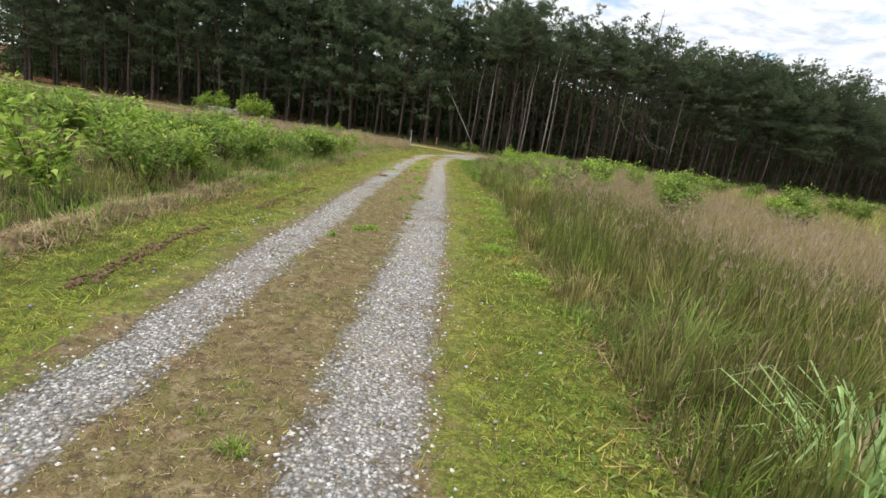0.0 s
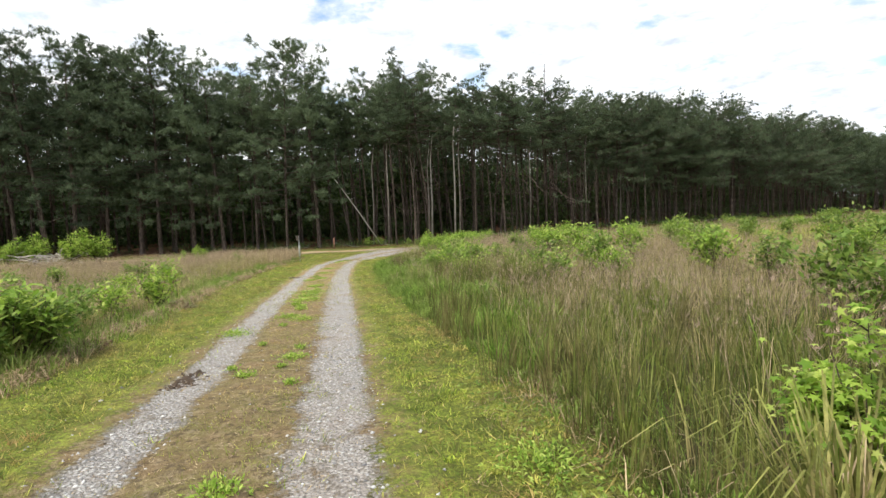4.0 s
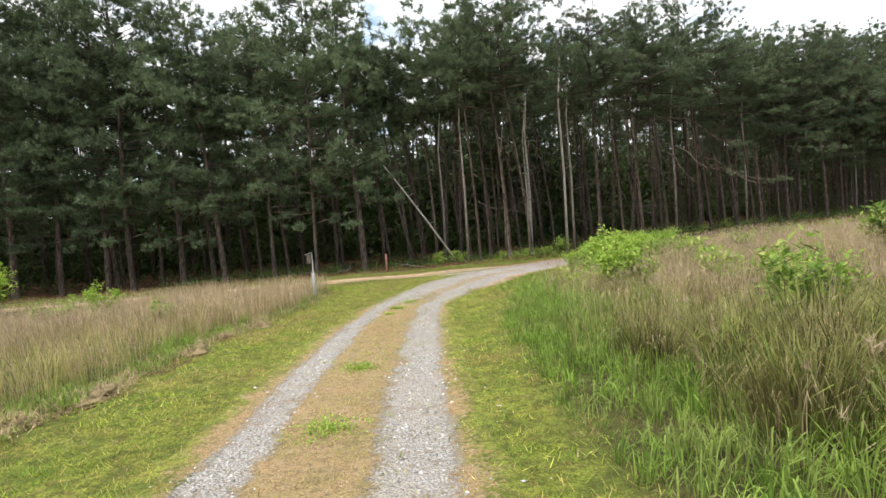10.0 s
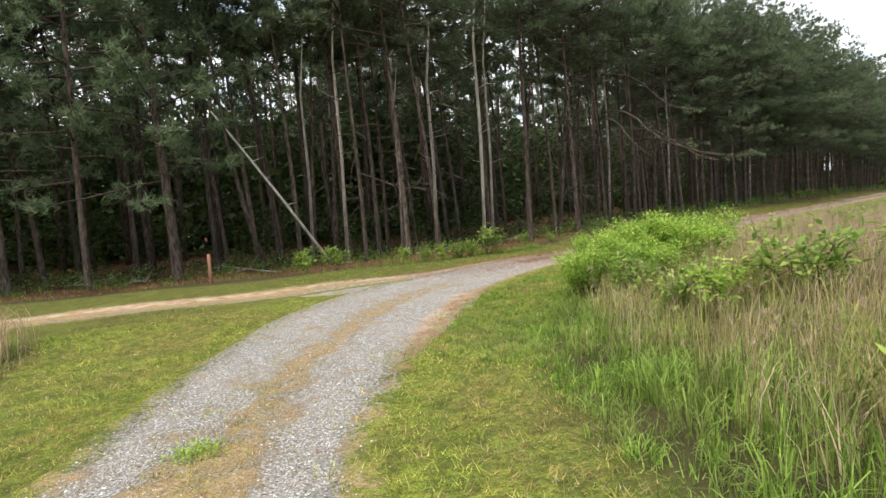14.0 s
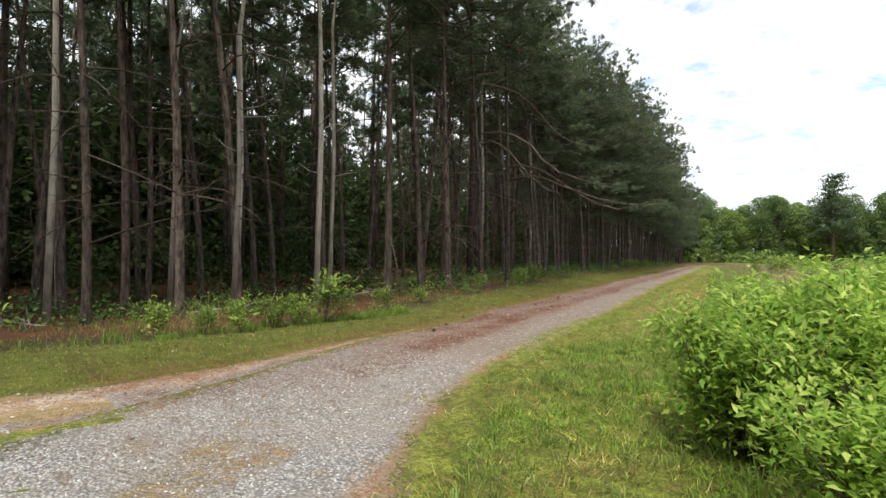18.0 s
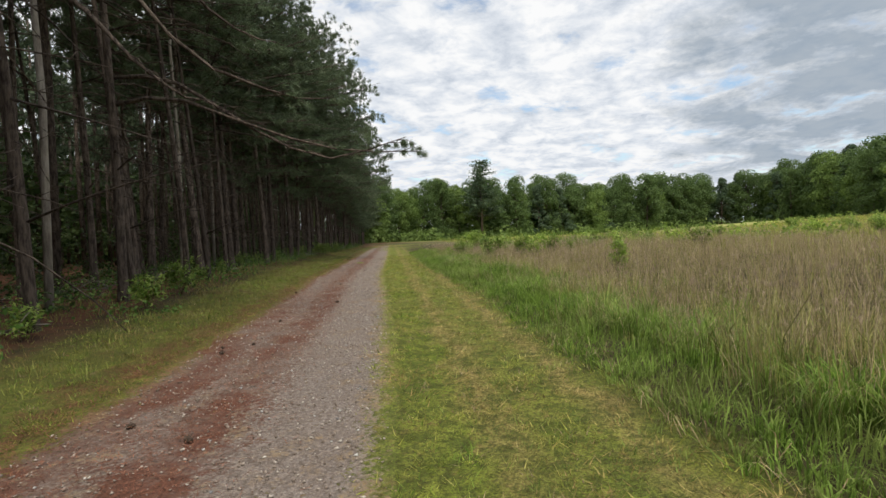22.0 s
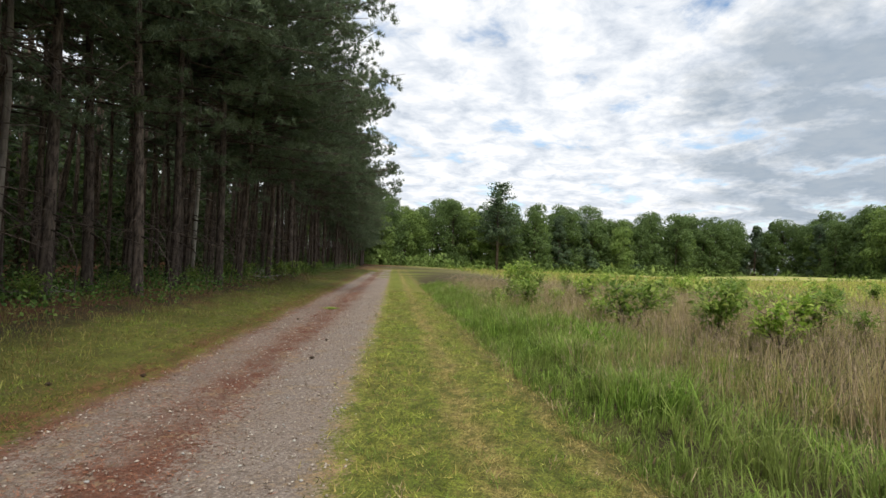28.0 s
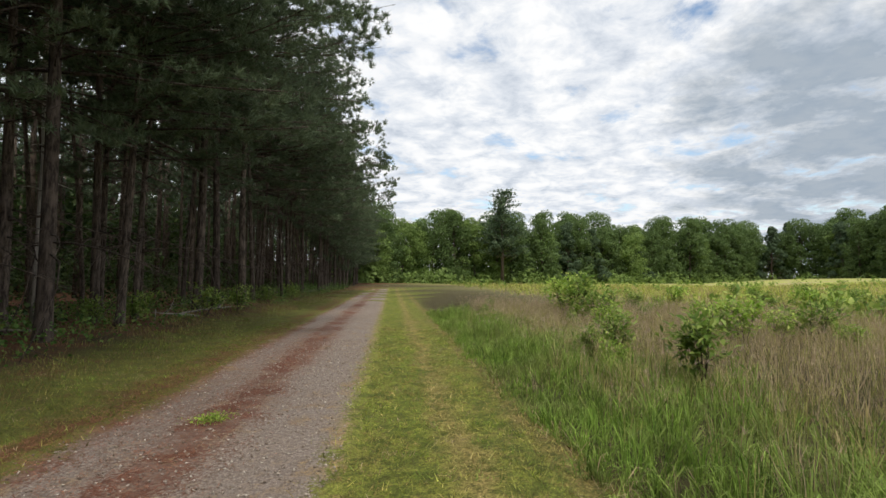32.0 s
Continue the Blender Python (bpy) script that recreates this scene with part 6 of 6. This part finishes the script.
# ---- bird box, marker post, small things ----
def bird_box():
    x, y = -3.83, 40.45
    e = thing("nest_box", "weathered grey wooden nest box on a metal pole", "nest box", at=(x, y, float(ground_z(x, y)) - 0.1), rz=12)
    part("pole", tube(np.array([[0, 0, -0.1], [0, 0, 0.8], [0.0, 0, 1.66]]), [0.016, 0.016, 0.016], 10), ZINC, e, "grey metal pole")
    b = part("baffle", tube(np.array([[0, 0, 0.46], [0, 0, 0.48], [0, 0, 1.04], [0, 0, 1.07]]), [0.045, 0.052, 0.052, 0.045], 18), ZINC, e, "galvanised tube guard round the pole", True)
    part("rim", tube(np.array([[0, 0, 1.055], [0, 0, 1.075]]), [0.058, 0.058], 18), ZINC, b)
    body = part("box", box(0.125, 0.13, 0.25, (-0.08, 0, 1.48)), BOXWOOD, e)
    # no opening: a dark disc carries the shade of the entrance hole
    part("entrance", tube(np.array([[-0.08, -0.064, 1.53], [-0.08, -0.069, 1.53]]), [0.02, 0.02], 14), SOIL_AND_HOLE, body, "dark round disc standing for the shade in the entrance hole")
    V, F = box(0.21, 0.19, 0.018)
    a = radians(-13)
    V = np.stack([V[:, 0] * math.cos(a) + V[:, 2] * math.sin(a), V[:, 1], -V[:, 0] * math.sin(a) + V[:, 2] * math.cos(a)], 1) + [-0.085, 0, 1.632]
    part("roof", (V, F), BOXWOOD, e, "sloping board roof")


bird_box()
z0 = float(ground_z(-2.45, 52.4))
o = tagged(new("marker_post", tri_mesh("marker_post", *box(0.09, 0.09, 0.95, (0, 0, 0.42), 0.012), REDWOOD)), "short red-brown wooden marker post by the wood", "post")
o.location = (-2.45, 52.4, z0)


def cone_geo():
    geo = [lump(0.05, 1.4, 0.1, 1)]
    for k in range(40):
        u = (k + 0.5) / 40
        a = k * 2.4
        r, z = 0.03 * math.sin(math.pi * (0.12 + 0.8 * u)), -0.04 + 0.08 * u
        c = np.array([math.cos(a) * r, math.sin(a) * r, z])
        t = np.array([-math.sin(a), math.cos(a), 0]) * 0.008
        geo.append((np.array([c - t - [0, 0, 0.004], c + t - [0, 0, 0.004], c * [1.5, 1.5, 1] + [0, 0, 0.012]]), [[0, 1, 2]]))
    return joined(geo)


cone_mesh = tri_mesh("pine_cone", *cone_geo(), CONE)
for x, y in ((14.94, 54.37), (15.14, 54.04), (12.32, 52.88), (12.2, 52.2), (19.4, 55.3), (14.67, 54.13), (27.6, 61.0), (30.9, 60.6), (29.4, 59.9), (26.8, 61.4), (23.5, 57.6), (8.2, 51.3), (9.1, 51.9), (7.4, 50.6), (21.5, 57.8), (33.5, 63.0), (25.0, 60.4), (17.0, 55.0)):
    o = tagged(new("pine_cone", cone_mesh), "brown opened pine cone lying on the track", "pine cone", "cones on the track")
    o.matrix_basis = pose(x, y, float(ground_z(x, y)) + 0.025, 85, rng.uniform(-20, 20), rng.uniform(0, 360)) @ Matrix.Scale(float(rng.uniform(0.6, 0.95)), 4)

for x, y, d in ((-4.46, 33.85, 0.42), (-4.48, 31.26, 0.45), (-4.4, 28.9, 0.4), (-4.5, 28.2, 0.38), (-4.55, 27.5, 0.4), (-4.25, 36.6, 0.4), (-4.6, 26.2, 0.4), (-4.3, 22.3, 0.45), (-4.05, 21.2, 0.42), (-4.5, 24.5, 0.45),
                (-4.6, 35.1, 0.35), (-4.7, 30.3, 0.35), (-4.75, 32.4, 0.3), (-4.55, 25.3, 0.35), (-4.2, 23.2, 0.3), (-4.15, 21.9, 0.3), (-3.9, 18.2, 0.35), (-3.75, 16.6, 0.3), (-3.75, 19.5, 0.4), (-3.6, 9.3, 0.4), (-3.5, 7.0, 0.45), (-3.4, 5.2, 0.4), (-3.3, 3.9, 0.38), (-3.7, 12.2, 0.4)):
    o = thing("turf_clod", "brown clod of turned turf at the mowing edge", "clod", "clods along the verge")
    V, F = lump(d * 0.95, 0.42, 0.55, 3)
    V += rng.normal(0, 0.008, V.shape)
    part("soil", (V, F), CLOD, o)
    n = 300
    p = rng.normal(0, d * 0.3, (n, 3)) * [1, 1, 0]
    p[:, 2] = 0.03 + 0.2 * d * np.clip(1 - np.hypot(p[:, 0], p[:, 1]) / (0.5 * d), 0, 1)
    u = unit(rng.normal(0, 1, (n, 3)) * [1, 1, 0.35] + [0, 0, 0.2])
    w_ = unit(np.cross(u, [0, 0, 1.0])) * 0.004
    part("dead_grass", (np.stack([p - w_, p + w_, p + u * rng.uniform(0.06, 0.22, (n, 1))], 1).reshape(-1, 3), np.arange(n * 3).reshape(-1, 3)), HAY, o, "dead straw-coloured grass")
    o.matrix_basis = pose(x, y, float(ground_z(x, y)) - 0.01, 0, 0, rng.uniform(60, 120)) @ Matrix.Diagonal((1.5, 0.85, 1, 1))


def crumbs(name, line, n, spread, size, label):
    """Broken soil along a line, in bunches."""
    p = spline(line, 0.1)
    k = rng.integers(0, len(p), n * 3)
    k = k[rng.random(len(k)) < np.clip(0.5 + 0.9 * np.sin(p[k, 1] * 2.1 + 2 * np.sin(p[k, 1] * 0.8)), 0.06, 1)][:n]
    x, y = p[k, 0] + rng.normal(0, spread, len(k)), p[k, 1] + rng.uniform(-0.08, 0.08, len(k))
    V, F = stones(x, y, size * rng.uniform(0.25, 1.0, len(x)) ** 1.5, 0.006)
    stuff(name, (V, F), MUD if "hollow" in label else SOIL_AND_HOLE, label, "soil")


crumbs("furrow_soil", [(-2.42, 2.9), (-2.47, 5), (-2.5, 6.5), (-2.45, 9.5)], 520, 0.04, 0.07, "dark brown soil crumbs in a wheel furrow")
crumbs("verge_soil", [(-3.2, 1.6), (-3.3, 7), (-3.5, 13.5), (-4.0, 21), (-4.42, 26), (-4.36, 37)], 2200, 0.10, 0.09, "broken brown soil along the mowing edge")
crumbs("rush_soil", [(1.32, 1.6), (1.2, 5), (1.05, 9.5), (1.1, 12)], 420, 0.08, 0.06, "bare brown soil at the foot of the rushes")
crumbs("hollow_soil", [(-2.72, 26.75), (-2.6, 27.3), (-2.46, 27.95)], 620, 0.075, 0.10, "dark bare soil in a hollow beside the rut")
crumbs("rut_soil", [(-1.95, 13.3), (-1.92, 14.0), (-1.9, 14.6)], 260, 0.06, 0.08, "dark bare soil in a hollow beside the rut")


def tuft(h, r, n, mat, width=0.012, arch=1.0):
    x, y = rng.normal(0, r * 0.35, n), rng.normal(0, r * 0.35, n)
    base = np.stack([x, y, np.full(n, -0.02)], 1)
    out = unit(np.stack([x, y, np.zeros(n)], 1) + rng.normal(0, r * 0.25, (n, 3)) * [1, 1, 0])
    L = h * rng.uniform(0.6, 1.15, (n, 1))
    lean = rng.uniform(0.1, 0.75, (n, 1)) * arch
    side = unit(np.cross(out, [0, 0, 1.0]))
    p1 = base + out * L * lean * 0.3 + [0, 0, 1] * L * 0.55
    p2 = base + out * L * lean * 0.75 + [0, 0, 1] * L * (0.9 - 0.15 * lean)
    p3 = base + out * L * lean * 1.15 + [0, 0, 1] * L * (0.95 - 0.5 * lean)
    w = width / 2
    V = np.stack([base - side * w, base + side * w, p1 - side * w, p1 + side * w, p2 - side * w * 0.7, p2 + side * w * 0.7, p3], 1).reshape(-1, 3)
    i = np.arange(n)[:, None] * 7
    return V, np.concatenate([i + [0, 1, 2], i + [1, 3, 2], i + [2, 3, 4], i + [3, 5, 4], i + [4, 5, 6]])


def grass_tufts(places, label, mat, width=0.012, arch=1.0):
    for x, y, h, r, n in places:
        o = thing("grass_tuft", label, "grass tuft", "grass tufts", (x, y, float(ground_z(x, y))))
        part("leafage", tuft(h, r, n, mat, width, arch), mat, o)
        part("dry_leafage", tuft(h * 0.8, r * 1.2, max(12, n // 5), STRAW, width * 0.6), STRAW, o, "dry straw-coloured blades")["kind"] = "stuff"


grass_tufts([(1.38, 10.2, 0.75, 0.35, 260), (1.1, 6.9, 0.35, 0.2, 90), (1.05, 7.7, 0.4, 0.2, 90), (1.3, 4.6, 0.4, 0.25, 110)], "upright clump of green rushes at the verge", MIXED, 0.010)
grass_tufts([(1.95, 2.1, 0.62, 0.25, 64), (2.25, 2.35, 0.58, 0.25, 52)], "pale arching broad-bladed grass clump", PALEGREEN, 0.019, 1.5)
grass_tufts([(-0.71, 1.85, 0.10, 0.07, 70), (-0.95, 2.05, 0.07, 0.06, 50), (-0.9, 2.35, 0.07, 0.07, 50), (-1.2, 2.25, 0.06, 0.06, 40)], "small green grass tuft on the turf strip", GREEN, 0.006)
grass_tufts([(1.75, 3.6, 0.5, 0.3, 120), (17.6, 49.8, 0.5, 0.5, 260), (20.4, 51.2, 0.5, 0.5, 260), (15.6, 48.6, 0.45, 0.5, 240), (31.0, 56.4, 0.5, 0.6, 260), (34.2, 57.6, 0.45, 0.6, 240),
             (29.0, 55.6, 0.5, 0.6, 240), (33.0, 56.2, 0.55, 0.6, 260), (24.6, 53.6, 0.45, 0.5, 220), (13.6, 47.9, 0.45, 0.45, 260), (16.6, 49.3, 0.45, 0.5, 260)], "arching bright green grass clump", GREEN, 0.010, 1.6)
grass_tufts([(1.45, 28.5, 0.7, 0.5, 420), (2.1, 28.9, 0.8, 0.6, 440), (1.75, 29.6, 0.75, 0.5, 400), (2.7, 28.6, 0.8, 0.6, 420), (2.6, 29.8, 0.85, 0.6, 420), (3.3, 29.3, 0.85, 0.6, 400), (1.3, 30.4, 0.65, 0.4, 320), (2.3, 20.4, 0.8, 0.5, 380), (2.9, 19.2, 0.85, 0.55, 400),
             (3.3, 20.8, 0.85, 0.6, 400), (2.5, 22.0, 0.8, 0.5, 360)], "dense dark olive rush tussock with tan tips", OLIVE, 0.009)
grass_tufts([(1.6, 17.3, 0.5, 0.32, 240), (2.0, 26.2, 0.65, 0.6, 300), (1.7, 27.4, 0.6, 0.5, 260)], "big tussock of bright green grass", GREEN, 0.014)


def weeds(places):
    for x, y, r in places:
        n = int(420 * r / 0.2)
        p = np.stack([rng.normal(0, r * 0.5, n), rng.normal(0, r * 0.5, n), rng.uniform(0.0, 0.025, n)], 1)
        o = tagged(new("weed_patch", tri_mesh("weed_patch", *oval_leaves(p, np.tile([0, 0, 0.6], (n, 1)) + p * [4, 4, 0], np.full(n, 0.036)), GUM)), "low green clover patch on the turf strip", "weeds", kind="stuff")
        o.location = (x, y, float(ground_z(x, y)) + 0.022)


weeds([(0.85, 8.6, 0.3), (0.75, 9.6, 0.3), (0.9, 10.6, 0.3), (0.7, 11.4, 0.25), (0.95, 7.6, 0.25), (0.6, 6.4, 0.2), (0.9, 5.2, 0.2), (-2.0, 16.2, 0.2), (-1.61, 26.55, 0.22), (-1.9, 26.0, 0.2), (-1.85, 27.4, 0.14), (-1.19, 39.6, 0.2), (-1.45, 37.9, 0.17), (-1.6, 37.0, 0.1), (-1.5, 22.0, 0.45),
       (-1.48, 20.9, 0.35), (-1.48, 19.8, 0.3), (-1.2, 17.3, 0.2), (-1.46, 17.7, 0.2), (-1.5, 23.4, 0.25), (-1.7, 29.5, 0.25), (-1.65, 31.5, 0.22), (35.9, 63.6, 0.2), (-1.0, 11.5, 0.15), (-1.0, 14.6, 0.15)])


# ---- two pines whose low limbs hang over the track ----
def low_limbs(e, limbs):
    """Crooked limbs of the pine e, each from a height on its trunk to a tip in the world."""
    back = np.array(e.matrix_basis.inverted())
    foot = np.array(e.matrix_basis.translation)
    wood, c, dd = [], [], []
    for z, tip, leafy in limbs:
        a, tip = foot + [0, 0, z], np.array(tip)
        us = np.linspace(0, 1, 9)
        q = a + (tip - a) * us[:, None] + np.cumsum(rng.normal(0, 0.085, (9, 3)), axis=0) * np.sin(np.pi * us)[:, None]
        q[:, 2] += 0.4 * np.sin(2 * np.pi * us) * (1 - 0.4 * us)
        wood.append(tube(q, 0.046 * (1 - us) ** 0.8 + 0.006, 6))
        for _ in range(20):
            u = rng.uniform(0.35, 1.0)
            o = np.array([np.interp(u, us, q[:, i]) for i in range(3)])
            v = unit(tip - a + rng.normal(0, 2.2, 3) * [1, 1, 0.5]) * rng.uniform(0.3, 0.9) * (1.25 - 0.75 * u)
            wood.append(tube(np.stack([o, o + v * 0.6 + [0, 0, 0.05], o + v]), [0.012, 0.008, 0.003], 3))
            if u > 0.72 and leafy:
                c.append(o + v * rng.uniform(0.6, 1.0, (3, 1)))
                dd.append(np.tile(unit(v), (3, 1)))
    V, F = joined(wood)
    part("bare_limb", (V @ back[:3, :3].T + back[:3, 3], F), PINEBARK, e, "bare crooked limbs reaching over the track")
    V, F = tufts(np.concatenate(c), np.concatenate(dd), 22, 0.12, 0.014)
    part("needle_spray", (V @ back[:3, :3].T + back[:3, 3], F), NEEDLE, e)


reaching_pine = plant(protos_open, 14.95, 58.0, 0, 1.0)
reaching_pine["label"] = "tall pine with long drooping limbs over the track"
low_limbs(reaching_pine, [(5.6, (17.3, 54.0, 2.0), True), (7.4, (19.15, 56.3, 3.9), True), (5.2, (15.25, 54.7, 1.6), False)])
named[(18.1, 59.9)]["label"] = "tall pine with a low limb stretched out over the track"
low_limbs(named[(18.1, 59.9)], [(4.3, (19.66, 53.34, 1.37), True), (4.9, (19.32, 53.5, 1.63), True)])


weeds([(float(-0.9 - 0.03 * max(0, y - 6) + rng.normal(0, 0.2)), float(y), float(rng.uniform(0.04, 0.1))) for y in rng.uniform(5, 24, 22)])
